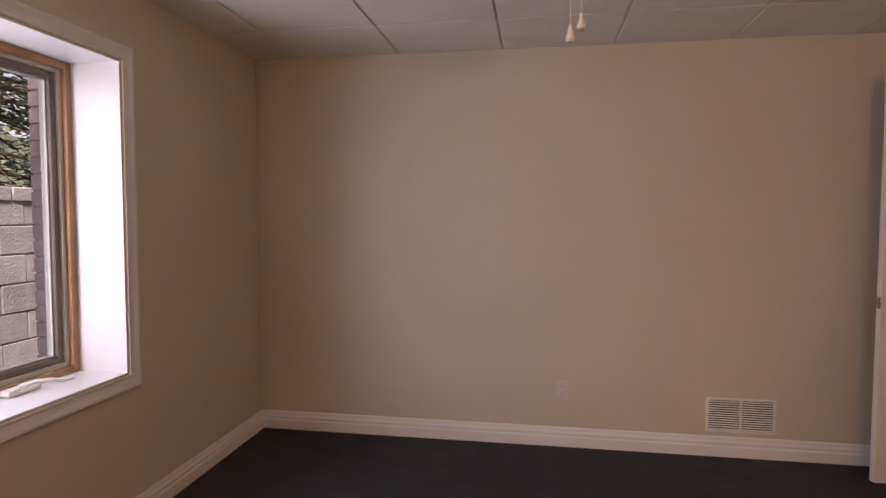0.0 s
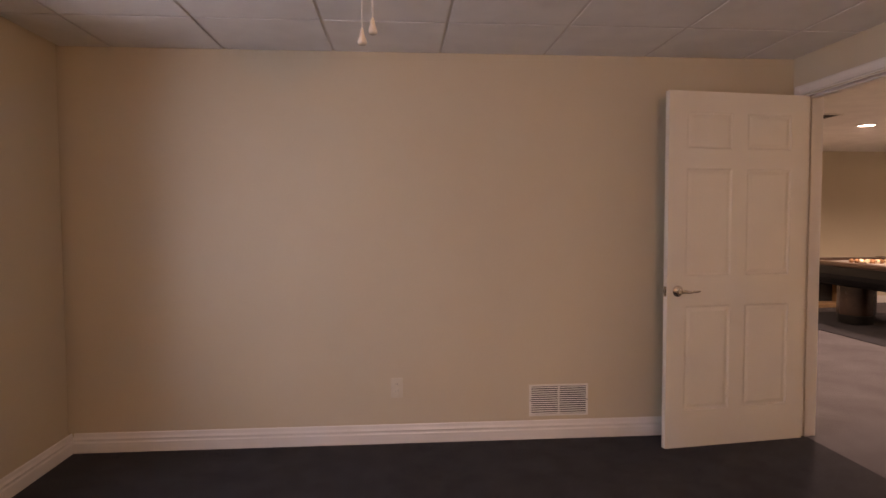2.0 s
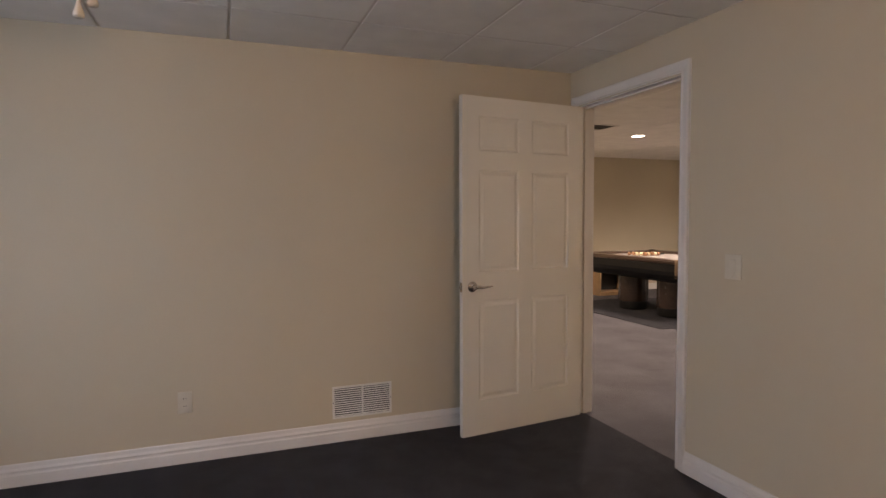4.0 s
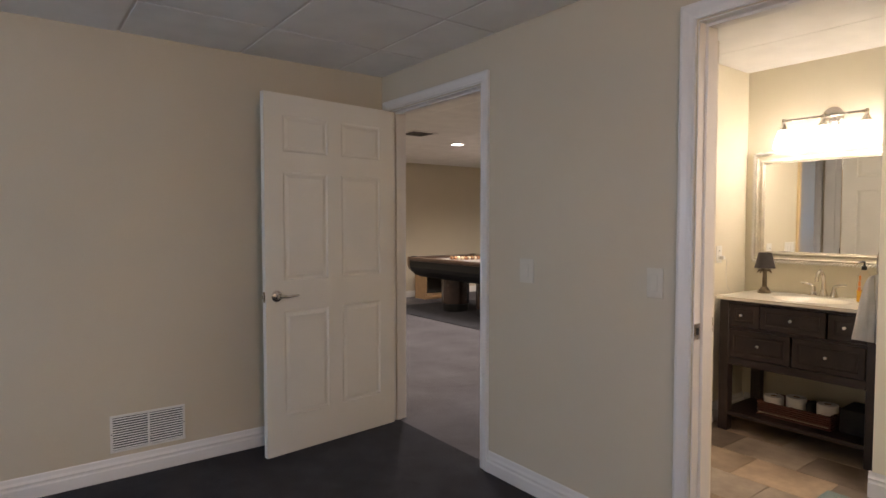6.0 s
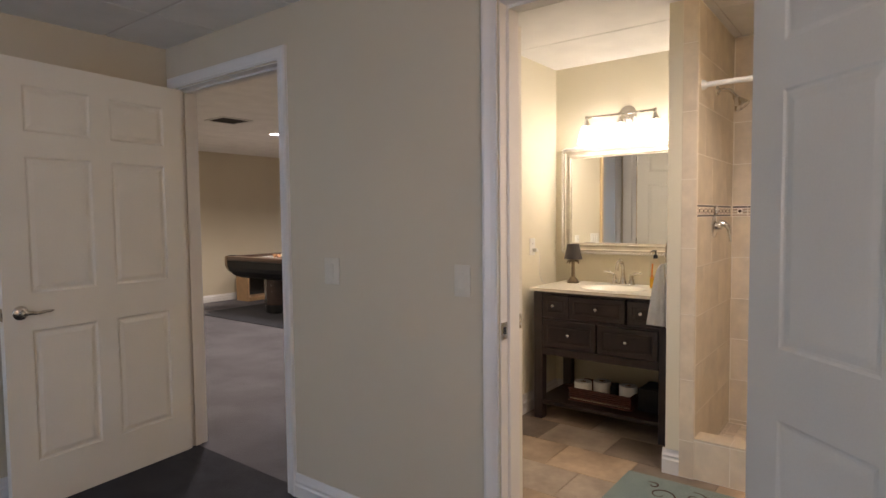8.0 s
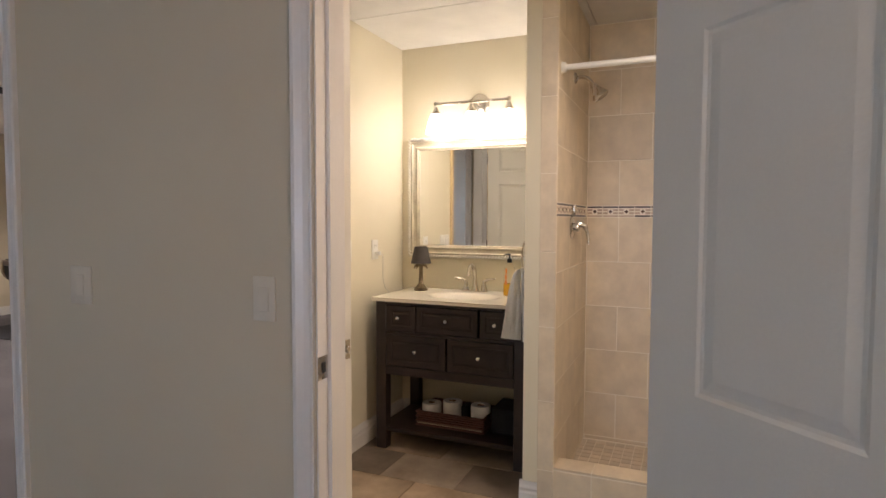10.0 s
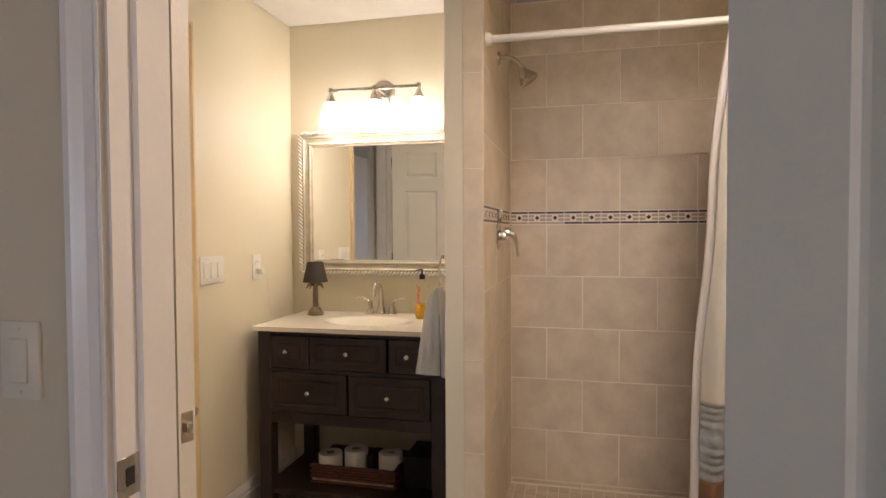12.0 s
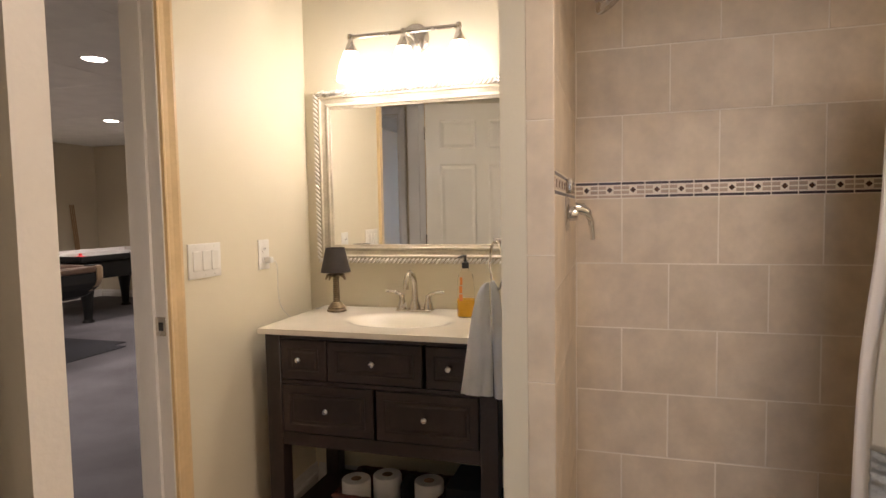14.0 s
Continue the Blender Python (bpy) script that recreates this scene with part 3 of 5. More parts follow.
# ---- outside the window ----
B("ground_outside", (-60, WEST - 0.25, -60, 60, -0.2, 0.0), SOIL, kind="structure")
pier = thing("brick_pier", pose(-4.715, -0.76, 0), "pale grey painted brick wall return beside the window", "brick wall")
B("mortar_core", (-0.152, 0.262, -0.205, 0.295, 0, 2.9), MORTAR, pier)
rw = thing("retaining_wall", pose(-6.2, 0, 0), "weathered grey split-face concrete block retaining wall", "retaining wall")
B("wall_core", (-0.28, -0.014, -6.0, 3.0, 0, 1.44), BLOCK_JOINT, rw)
B("coping", [(-0.34, 0.03, -6.0 + 0.62 * i, -6.0 + 0.62 * i + 0.612, 1.444, 1.545) for i in range(14)], BLOCK, rw, 0.008, "flat coping stones")


def tree(name, x, y, h, r, count, material, label):
    ob = thing(name, pose(x, y, 0), label, "tree")
    T("trunk", [(0, 0, 0), (0.05, 0.03, h * 0.4), (0.0, 0.08, h * 0.75), (0.03, 0.05, h)], [0.14, 0.10, 0.06, 0.015], BARK, ob, 10)
    rnd = random.Random(name)
    bm = bmesh.new()
    limbs = bmesh.new()
    for i in range(int(count / 26)):
        f = rnd.uniform(0.10, 1.0)
        a = rnd.uniform(0, 2 * math.pi)
        reach = r * (1.08 - f) * rnd.uniform(0.6, 1.1) + 0.15
        z0 = h * f
        tip = Vector((math.cos(a) * reach, math.sin(a) * reach, z0 - reach * 0.22))
        tube(limbs, [(0.03, 0.04, z0), tip * 0.5 + Vector((0, 0, z0 * 0.5 + 0.03)), tip], [0.02, 0.012, 0.004], 5)
        for k in range(26):
            q = rnd.uniform(0.25, 1.05)
            c = Vector((0.03, 0.04, z0)).lerp(tip, q) + Vector((rnd.gauss(0, 0.10), rnd.gauss(0, 0.10), rnd.gauss(0, 0.06)))
            d = Vector((math.cos(a) + rnd.gauss(0, 0.6), math.sin(a) + rnd.gauss(0, 0.6), rnd.gauss(-0.15, 0.25))).normalized()
            s = Vector((-d.y, d.x, rnd.gauss(0, 0.3))).normalized()
            ln, wd = rnd.uniform(0.07, 0.15), rnd.uniform(0.018, 0.04)
            vs = [bm.verts.new(p) for p in (c, c + d * ln * 0.5 + s * wd, c + d * ln, c + d * ln * 0.5 - s * wd)]
            bm.faces.new(vs)
    part("limbs", limbs, BARK, ob)
    part("crown", bm, material, ob, kind="stuff")
    return ob


tree("spruce_tree", -8.0, 1.6, 6.5, 1.9, 9000, LEAVES, "blue-green spruce behind the retaining wall")
tree("spruce_tree", -8.6, 4.4, 7.5, 2.2, 9000, LEAVES2, "bright green conifer behind the retaining wall")
tree("spruce_tree", -9.2, -0.8, 7.0, 2.2, 9000, LEAVES, "blue-green spruce behind the retaining wall")
tree("shrub", -7.5, 3.0, 2.6, 1.3, 5000, LEAVES2, "leafy green shrub behind the retaining wall")
B("backdrop_hedge", (-16, -15.8, -14, 16, 0, 3.4), LEAVES, kind="structure")

# ---- bedroom fittings ----


def rocker_plate(name, m, gangs, label, kind="switch", w0=0.070, gap=0.046, h=0.116, mt=None):
    """A wall plate in the local x-z plane, its face towards -y."""
    ob = thing(name, m, label, "light switch" if kind != "outlet" else "wall socket")
    w = w0 + gap * (gangs - 1)
    mt = mt or PLASTIC
    B("plate", (-w / 2, w / 2, -0.006, 0, -h / 2, h / 2), mt, ob, 0.002, seg=2)
    for g in range(gangs):
        cx = (g - (gangs - 1) / 2) * gap
        if kind == "switch":
            B("rocker", (cx - 0.0165, cx + 0.0165, -0.0095, -0.0061, -0.033, 0.033), mt, ob, 0.0015)
        elif kind == "toggle":
            B("toggle_slot", (cx - 0.006, cx + 0.006, -0.0072, -0.0061, -0.013, 0.013), VENT_WHITE, ob)
            B("toggle", (cx - 0.0045, cx + 0.0045, -0.019, -0.0061, 0.001, 0.012), PLASTIC, ob, 0.0015)
        else:
            for dz in (-0.020, 0.020):
                L("socket_face", [(0, 0), (0.0165, 0), (0.0165, -0.0025), (0, -0.0025)], mt, ob, (cx, -0.0061, dz), 16, "y")
                for dx, hh in ((-0.006, 0.009), (0.006, 0.007)):
                    B("slot", (cx + dx - 0.001, cx + dx + 0.001, -0.0092, -0.0086, dz - hh / 2 + 0.003, dz + hh / 2 + 0.003), HOLE_SHADE, ob)
        for dz in (-0.047, 0.047):
            L("screw", [(0, 0), (0.003, 0), (0.0025, -0.0012), (0, -0.0014)], mt, ob, (cx, -0.0061, dz), 8, "y")
    return ob


rocker_plate("light_switch", pose(-0.0002, -1.323, 1.098, 0, 0, -90), 1, "white two-rocker switch plate on the cream bedroom wall", "switch", w0=0.092, mt=PLATE)
rocker_plate("light_switch", pose(-0.0002, -2.018, 1.095, 0, 0, -90), 1, "white rocker switch plate beside the bathroom door casing", "switch", mt=PLATE)
rocker_plate("wall_socket", pose(-2.405, NORTH, 0.345), 1, "white socket outlet low on the cream wall", "outlet", mt=PLATE)

vent = thing("air_vent", pose(-1.437, NORTH, 0.248), "white louvred return-air grille just above the baseboard", "air vent")
vw, vh = 0.358, 0.190
B("frame", [(-vw / 2, vw / 2, -0.007, 0, vh / 2 - 0.011, vh / 2), (-vw / 2, vw / 2, -0.007, 0, -vh / 2, -vh / 2 + 0.011),
            (-vw / 2, -vw / 2 + 0.012, -0.007, 0, -vh / 2 + 0.011, vh / 2 - 0.011), (vw / 2 - 0.012, vw / 2, -0.007, 0, -vh / 2 + 0.011, vh / 2 - 0.011),
            (-0.005, 0.005, -0.007, 0, -vh / 2 + 0.011, vh / 2 - 0.011)], VENT_WHITE, vent)
# black sheet for the shaded duct; the wall behind isn't open
B("backing", (-vw / 2 + 0.012, vw / 2 - 0.012, -0.001, -0.0002, -vh / 2 + 0.011, vh / 2 - 0.011), HOLE_SHADE, vent)
for x0, x1 in ((-vw / 2 + 0.012, -0.005), (0.005, vw / 2 - 0.012)):
    for k in range(13):
        z = -vh / 2 + 0.0165 + k * 0.0128
        bm = bmesh.new()
        vs = [bm.verts.new(p) for p in ((x0, -0.0068, z - 0.0020), (x1, -0.0068, z - 0.0020), (x1, -0.0020, z + 0.0024), (x0, -0.0020, z + 0.0024))]
        f = bm.faces.new(vs)
        ex = bmesh.ops.extrude_face_region(bm, geom=[f])["geom"]
        bmesh.ops.translate(bm, verts=[v for v in ex if isinstance(v, bmesh.types.BMVert)], vec=(0, 0.0002, 0.0012))
        part("slat", bm, VENT_WHITE, vent)
for x in (-vw / 2 + 0.006, vw / 2 - 0.006):
    L("screw", [(0, 0), (0.0035, 0), (0.003, -0.0012), (0, -0.0014)], VENT_DARK, vent, (x, -0.0071, 0), 10, "y")

for i, (x, y, z) in enumerate(((-2.473, -1.884, 1.776), (-2.447, -1.879, 1.804))):
    pc = thing("pull_chain", pose(x, y, z), "white beaded pull chain ending in a small porcelain cone", "pull chain", "pull chains")
    bm = bmesh.new()
    k, zz = 0, 0.030
    while z + zz < CEIL - 0.183:
        bmesh.ops.create_icosphere(bm, subdivisions=1, radius=0.0021, matrix=Matrix.Translation((0, 0, zz)))
        zz += 0.0052
    part("beads", bm, PLASTIC, pc, kind="stuff")
    L("cord", [(0, 0.02), (0.0006, 0.02), (0.0006, CEIL - z - 0.183), (0, CEIL - z - 0.183)], PLASTIC, pc, n=6)
    L("pull", [(0, -0.020), (0.008, -0.020), (0.0115, -0.016), (0.0115, -0.010), (0.008, 0.0), (0.005, 0.010), (0.0035, 0.020), (0, 0.022)], PORCELAIN, pc, n=16)
    L("ceiling_cup", [(0, CEIL - z - 0.183), (0.012, CEIL - z - 0.183), (0.012, CEIL - z - 0.171), (0, CEIL - z - 0.171)], PLASTIC, pc, n=16)

fl0 = thing("ceiling_light", pose(-2.455, -1.882, 0), "white ceiling fixture that holds two pull chains", "ceiling light")
L("housing", [(0, CEIL), (0.09, CEIL), (0.10, CEIL - 0.03), (0.13, CEIL - 0.10), (0.14, CEIL - 0.17), (0, CEIL - 0.17)], TRIM, fl0, n=32)
# made-up fixture round the unseen bedroom fill
fl2 = thing("ceiling_light", pose(ROOM_FILL[0], ROOM_FILL[1], 0), "unseen round frosted bowl lamp added to light the bedroom warmly", "ceiling light")
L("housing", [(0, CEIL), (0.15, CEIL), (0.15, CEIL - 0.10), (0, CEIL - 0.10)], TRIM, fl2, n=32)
bowl = L("bowl", [(0.145, CEIL - 0.101), (0.14, CEIL - 0.20), (0.11, CEIL - 0.27), (0.06, CEIL - 0.30), (0, CEIL - 0.31)], BOWL_GLOW, fl2, n=32, cap=False, label="glowing bowl of the added fill lamp")
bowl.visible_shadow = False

fl1 = thing("ceiling_light", pose(*BATH_LIGHT[:2], BATH_C), "round flush opal bathroom ceiling light, switched on", "ceiling light")
L("housing", [(0, 0), (0.19, 0), (0.19, -0.022), (0, -0.022)], TRIM, fl1, n=32)
L("bowl", [(0.185, -0.0225), (0.183, -0.045), (0.15, -0.062), (0, -0.068)], BOWL_GLOW, fl1, n=32, cap=False, label="lit opal glass bowl").visible_shadow = False

# ---- vanity ----
VX0, VX1, VY0, VY1 = 1.655, 2.150, -2.275, -1.408
van = thing("vanity_cabinet", pose(0, 0, 0), "espresso-brown wooden bathroom vanity with five drawers and an open lower shelf", "bathroom cabinet")
leg = 0.062
for x0 in (VX0, VX1 - leg):
    for y0 in (VY0, VY1 - leg):
        B("leg", (x0, x0 + leg, y0, y0 + leg, 0, 0.843), ESPRESSO, van, 0.003)
B("side_panel", (VX0 + leg, VX1 - leg, VY1 - 0.020, VY1 - 0.002, 0.43, 0.843), ESPRESSO, van)
B("side_panel", (VX0 + leg, VX1 - leg, VY0 + 0.002, VY0 + 0.020, 0.43, 0.843), ESPRESSO, van)
B("back_panel", (VX1 - 0.03, VX1 - 0.015, VY0 + leg, VY1 - leg, 0.43, 0.843), ESPRESSO, van)
B("rail", [(VX0 + 0.004, VX0 + 0.03, VY0 + leg, VY1 - leg, 0.826, 0.843), (VX0 + 0.004, VX0 + 0.03, VY0 + leg, VY1 - leg, 0.660, 0.674),
           (VX0 + 0.004, VX0 + 0.03, VY0 + leg, VY1 - leg, 0.430, 0.478), (VX0 + 0.03, VX1 - 0.03, VY0 + 0.02, VY1 - 0.02, 0.430, 0.445)], ESPRESSO, van)
B("shelf", (VX0 + 0.01, VX1 - 0.01, VY0 + 0.006, VY1 - 0.006, 0.100, 0.125), ESPRESSO, van, 0.003)


def drawer(y0, y1, z0, z1, ky):
    d = thing("drawer", pose(0, 0, 0), "", "")
    d.parent = van
    bm = bmesh.new()
    rings = []
    for inset, x in ((0.0, VX0 + 0.02), (0.0, VX0 + 0.0015), (0.003, VX0 - 0.0015), (0.030, VX0 - 0.0015), (0.034, VX0 + 0.0022), (0.042, VX0 + 0.0022), (0.048, VX0 - 0.0005)):
        rings.append([bm.verts.new(p) for p in ((x, y0 + inset, z0 + inset), (x, y1 - inset, z0 + inset), (x, y1 - inset, z1 - inset), (x, y0 + inset, z1 - inset))])
    for a, b in zip(rings, rings[1:]):
        for k in range(4):
            bm.faces.new((a[k], a[(k + 1) % 4], b[(k + 1) % 4], b[k]))
    bm.faces.new(rings[-1])
    bm.faces.new(rings[0])
    part("front", bm, ESPRESSO, d)
    L("knob", [(0, 0), (0.005, 0), (0.0045, -0.009), (0.0100, -0.014), (0.0115, -0.019), (0.009, -0.023), (0, -0.024)], CHROME, d, (VX0 - 0.0005, ky, (z0 + z1) / 2 + 0.003), 20, "x", "pale metal knob")


yc = -1.8375
for y0, y1, ky in ((VY1 - leg - 0.185, VY1 - leg - 0.003, -1.552), (yc - 0.178, yc + 0.178, yc), (VY0 + leg + 0.003, VY0 + leg + 0.185, -2.112)):
    drawer(y0, y1, 0.677, 0.823, ky)
for y0, y1 in ((yc + 0.006, VY1 - leg - 0.003), (VY0 + leg + 0.003, yc - 0.006)):
    drawer(y0, y1, 0.481, 0.657, (y0 + y1) / 2 + (-0.002 if y0 > yc else 0.003))

TOPZ = 0.864
sinkc, sa, sb = (1.885, -1.848), 0.135, 0.205
top = thing("countertop", pose(0, 0, 0), "ivory cultured-marble countertop with an integral oval basin", "countertop")
bm = bmesh.new()
nx, ny = 44, 76
tx0, tx1, ty0, ty1 = 1.630, 2.158, -2.292, -1.394
grid = []
for i in range(nx + 1):
    row = []
    for j in range(ny + 1):
        x, y = tx0 + (tx1 - tx0) * i / nx, ty0 + (ty1 - ty0) * j / ny
        q = math.hypot((x - sinkc[0]) / sa, (y - sinkc[1]) / sb)
        z = TOPZ
        if q < 1.0:
            z -= 0.095 * (1 - q ** 2) ** 1.3 + 0.003
        elif q < 1.08:
            z -= 0.003 * (1.08 - q) / 0.08
        row.append(bm.verts.new((x, y, z)))
    grid.append(row)
for i in range(nx):
    for j in range(ny):
        bm.faces.new((grid[i][j], grid[i + 1][j], grid[i + 1][j + 1], grid[i][j + 1]))
rim = [grid[i][0] for i in range(nx + 1)] + [grid[nx][j] for j in range(1, ny + 1)] + [grid[i][ny] for i in range(nx - 1, -1, -1)] + [grid[0][j] for j in range(ny - 1, 0, -1)]
low = [bm.verts.new((v.co.x, v.co.y, 0.8440)) for v in rim]
for k in range(len(rim)):
    bm.faces.new((rim[k], rim[(k + 1) % len(rim)], low[(k + 1) % len(rim)], low[k]))
part("slab", bm, COUNTER, top, smooth=True)
L("drain", [(0, 0.0), (0.022, 0.0), (0.022, 0.004), (0.016, 0.005), (0, 0.003)], CHROME, top, (sinkc[0], sinkc[1], TOPZ - 0.119), 20)

fau = thing("faucet", pose(2.085, -1.845, TOPZ), "brushed nickel two-handle arched bathroom faucet", "faucet")
B("deck_plate", (-0.026, 0.026, -0.078, 0.078, 0, 0.010), NICKEL, fau, 0.004, seg=3)
L("spout_base", [(0, 0.010), (0.024, 0.010), (0.020, 0.030), (0.014, 0.050), (0, 0.052)], NICKEL, fau)
T("spout", [(0, 0, 0.04), (0, 0, 0.09), (-0.006, 0, 0.125), (-0.028, 0, 0.155), (-0.060, 0, 0.166), (-0.090, 0, 0.155), (-0.106, 0, 0.130), (-0.110, 0, 0.105)], [0.014, 0.012, 0.0115, 0.011, 0.011, 0.011, 0.011, 0.012], NICKEL, fau, 16)
for s in (-1, 1):
    hnd = thing("faucet_handle", pose(0, 0, 0), "", "")
    hnd.parent = fau
    L("stem", [(0, 0.010), (0.020, 0.010), (0.017, 0.030), (0.011, 0.050), (0.012, 0.066), (0, 0.070)], NICKEL, hnd, (0, s * 0.058, 0))
    T("lever", [(0, s * 0.058, 0.064), (-0.004, s * 0.075, 0.076), (-0.006, s * 0.100, 0.083), (-0.007, s * 0.128, 0.083)], [0.008, 0.007, 0.006, 0.006], NICKEL, hnd, 10)

# ---- mirror ----
mir = thing("wall_mirror", pose(BATH_E, 0, 0), "rectangular wall mirror in a champagne frame with a silver rope edge", "mirror")
my0, my1, mz0, mz1 = -2.315, -1.364, 1.058, 1.808


def ring4(bm, prof, y0, y1, z0, z1):
    rings = []
    for inset, out in prof:
        rings.append([bm.verts.new(p) for p in ((-out, y0 + inset, z0 + inset), (-out, y1 - inset, z0 + inset), (-out, y1 - inset, z1 - inset), (-out, y0 + inset, z1 - inset))])
    for a, b in zip(rings, rings[1:]):
        for k in range(4):
            bm.faces.new((a[k], a[(k + 1) % 4], b[(k + 1) % 4], b[k]))


bm = bmesh.new()
ring4(bm, [(0.0, 0.001), (0.0, 0.014), (0.020, 0.016), (0.024, 0.022), (0.030, 0.022), (0.036, 0.016), (0.052, 0.012), (0.060, 0.018), (0.066, 0.018), (0.070, 0.013), (0.078, 0.011), (0.080, 0.006), (0.080, 0.001)], my0, my1, mz0, mz1)
part("frame", bm, SILVER_FRAME, mir)
B("glass", (-0.007, -0.003, my0 + 0.079, my1 - 0.079, mz0 + 0.079, mz1 - 0.079), MIRROR, mir)
bm = bmesh.new()


def rope(bm, p, q, r=0.0085, turns_per_m=52):
    p, q = Vector(p), Vector(q)
    ln = (q - p).length
    n = int(ln * turns_per_m)
    d = (q - p).normalized()
    side = d.cross(Vector((1, 0, 0))).normalized()
    for k in range(n):
        c = p.lerp(q, (k + 0.5) / n)
        m = Matrix.Translation(c) @ Matrix((Vector((1, 0, 0)), (d + side * 0.9).normalized(), (side - d * 0.9).normalized())).transposed().to_4x4() @ Matrix.Diagonal((r * 0.75, r * 2.0, r * 0.62, 1))
        bmesh.ops.create_icosphere(bm, subdivisions=2, radius=1, matrix=m)


e = 0.010
rope(bm, (-0.020, my0 + e, mz1 - e), (-0.020, my1 - e, mz1 - e))
rope(bm, (-0.020, my0 + e, mz0 + e), (-0.020, my1 - e, mz0 + e))
rope(bm, (-0.020, my0 + e, mz0 + e), (-0.020, my0 + e, mz1 - e))
rope(bm, (-0.020, my1 - e, mz0 + e), (-0.020, my1 - e, mz1 - e))
part("rope_edge", bm, ROPE, mir, "twisted silver-leaf moulding", smooth=True)
for y, s in ((my1 - 0.03, -1), (my0 + 0.03, 1), ((my0 + my1) / 2 - 0.02, 1)):
    bm = bmesh.new()
    for k in range(7):
        m = Matrix.Translation((-0.024, y + s * k * 0.016, mz1 - 0.008 + 0.004 * math.sin(k * 1.7))) @ Euler((radians(25 * s), 0, 0)).to_matrix().to_4x4() @ Matrix.Diagonal((0.007, 0.014, 0.0075, 1))
        bmesh.ops.create_icosphere(bm, subdivisions=2, radius=1, matrix=m)
    part("leaf_ornament", bm, ROPE, mir, smooth=True)

# ---- vanity light ----
vl = thing("vanity_light", pose(BATH_E, -1.84, 1.985), "brushed nickel three-lamp vanity light bar, switched on", "wall light")
L("backplate", [(0, 0), (0.062, 0), (0.062, -0.008), (0.050, -0.018), (0.030, -0.024), (0, -0.026)], NICKEL, vl, (0, 0, 0.012), 28, "x")
T("arm", [(-0.02, 0, 0.01), (-0.07, 0, 0.012), (-0.15, 0, 0.0)], 0.010, NICKEL, vl)
T("bar", [(-0.15, -0.236, 0), (-0.15, 0.236, 0)], 0.0085, NICKEL, vl, 14)
for k, (bx, by, bz) in enumerate(BULBS):
    y = by + 1.84
    ls = thing("lamp_holder", pose(-0.15, y, 0), "", "")
    ls.parent = vl
    L("knuckle", [(0, 0.014), (0.010, 0.012), (0.013, 0.0), (0.010, -0.012), (0, -0.014)], NICKEL, ls)
    L("cup", [(0, -0.008), (0.010, -0.012), (0.013, -0.024), (0.022, -0.042), (0.029, -0.056), (0.030, -0.060), (0.0, -0.060)], NICKEL, ls)
    L("shade", [(0.030, -0.061), (0.036, -0.080), (0.048, -0.110), (0.056, -0.150), (0.060, -0.172)], SHADE_GLOW, ls, n=32, cap=False, label="glowing frosted glass shade").visible_shadow = False
    L("bulb", [(0, -0.0605), (0.013, -0.0605), (0.015, -0.075), (0.027, -0.098), (0.030, -0.116), (0.024, -0.136), (0.010, -0.146), (0, -0.147)], BULB, ls, label="lit warm bulb").visible_shadow = False

# ---- things on the vanity ----
tl = thing("table_lamp", pose(2.030, -1.513, TOPZ), "small bronze palm-tree table lamp with a charcoal shade", "table lamp")
L("base", [(0, 0), (0.040, 0), (0.042, 0.006), (0.036, 0.012), (0.038, 0.017), (0.030, 0.024), (0.024, 0.034), (0.018, 0.040), (0, 0.042)], LAMP_BRONZE, tl)
bm = bmesh.new()
prof = []
for k in range(13):
    z = 0.038 + k * 0.0085
    prof += [(0.0135 - k * 0.0002, z), (0.0160 - k * 0.0002, z + 0.006)]
lathe(bm, [(0, 0.036)] + prof + [(0, 0.150)], n=14)
part("trunk", bm, LAMP_BRONZE, tl, smooth=True)
for k in range(7):
    a = 2 * math.pi * k / 7 + 0.2
    c, s = math.cos(a), math.sin(a)
    T("frond", [(0, 0, 0.142), (c * 0.016, s * 0.016, 0.155), (c * 0.034, s * 0.034, 0.151), (c * 0.043, s * 0.043, 0.134)], [0.006, 0.009, 0.008, 0.003], LAMP_BRONZE, tl, 6)
L("neck", [(0, 0.14), (0.005, 0.14), (0.005, 0.20), (0, 0.20)], LAMP_BRONZE, tl, n=10)
L("shade", [(0.0615, 0.166), (0.063, 0.166), (0.0395, 0.268), (0.038, 0.268)], LAMP_SHADE, tl, n=32, cap=False)
L("shade_spider", [(0, 0.255), (0.0405, 0.255), (0.0405, 0.257), (0, 0.257)], LAMP_BRONZE, tl, n=32)

so = thing("soap_dispenser", pose(2.005, -2.083, TOPZ), "clear soap pump bottle with orange lettering and amber liquid", "soap bottle")
L("bottle", [(0, 0.0), (0.032, 0.0), (0.034, 0.006), (0.034, 0.070), (0.033, 0.130), (0.028, 0.165), (0.016, 0.182), (0.013, 0.190), (0, 0.190)], CLEAR, so)
L("liquid", [(0, 0.003), (0.030, 0.003), (0.031, 0.008), (0.0315, 0.070), (0, 0.070)], SOAP, so, label="amber liquid soap")
B("label_bar", [(-0.0352, -0.0345, 0.004, 0.018, 0.066, 0.092), (-0.0352, -0.0345, 0.005, 0.017, 0.096, 0.124), (-0.0342, -0.0335, 0.004, 0.014, 0.128, 0.158)], ORANGE, so, label="orange printed lettering bars")
L("collar", [(0, 0.190), (0.014, 0.190), (0.014, 0.212), (0.006, 0.216), (0.004, 0.234), (0, 0.234)], BLACK_PLASTIC, so)
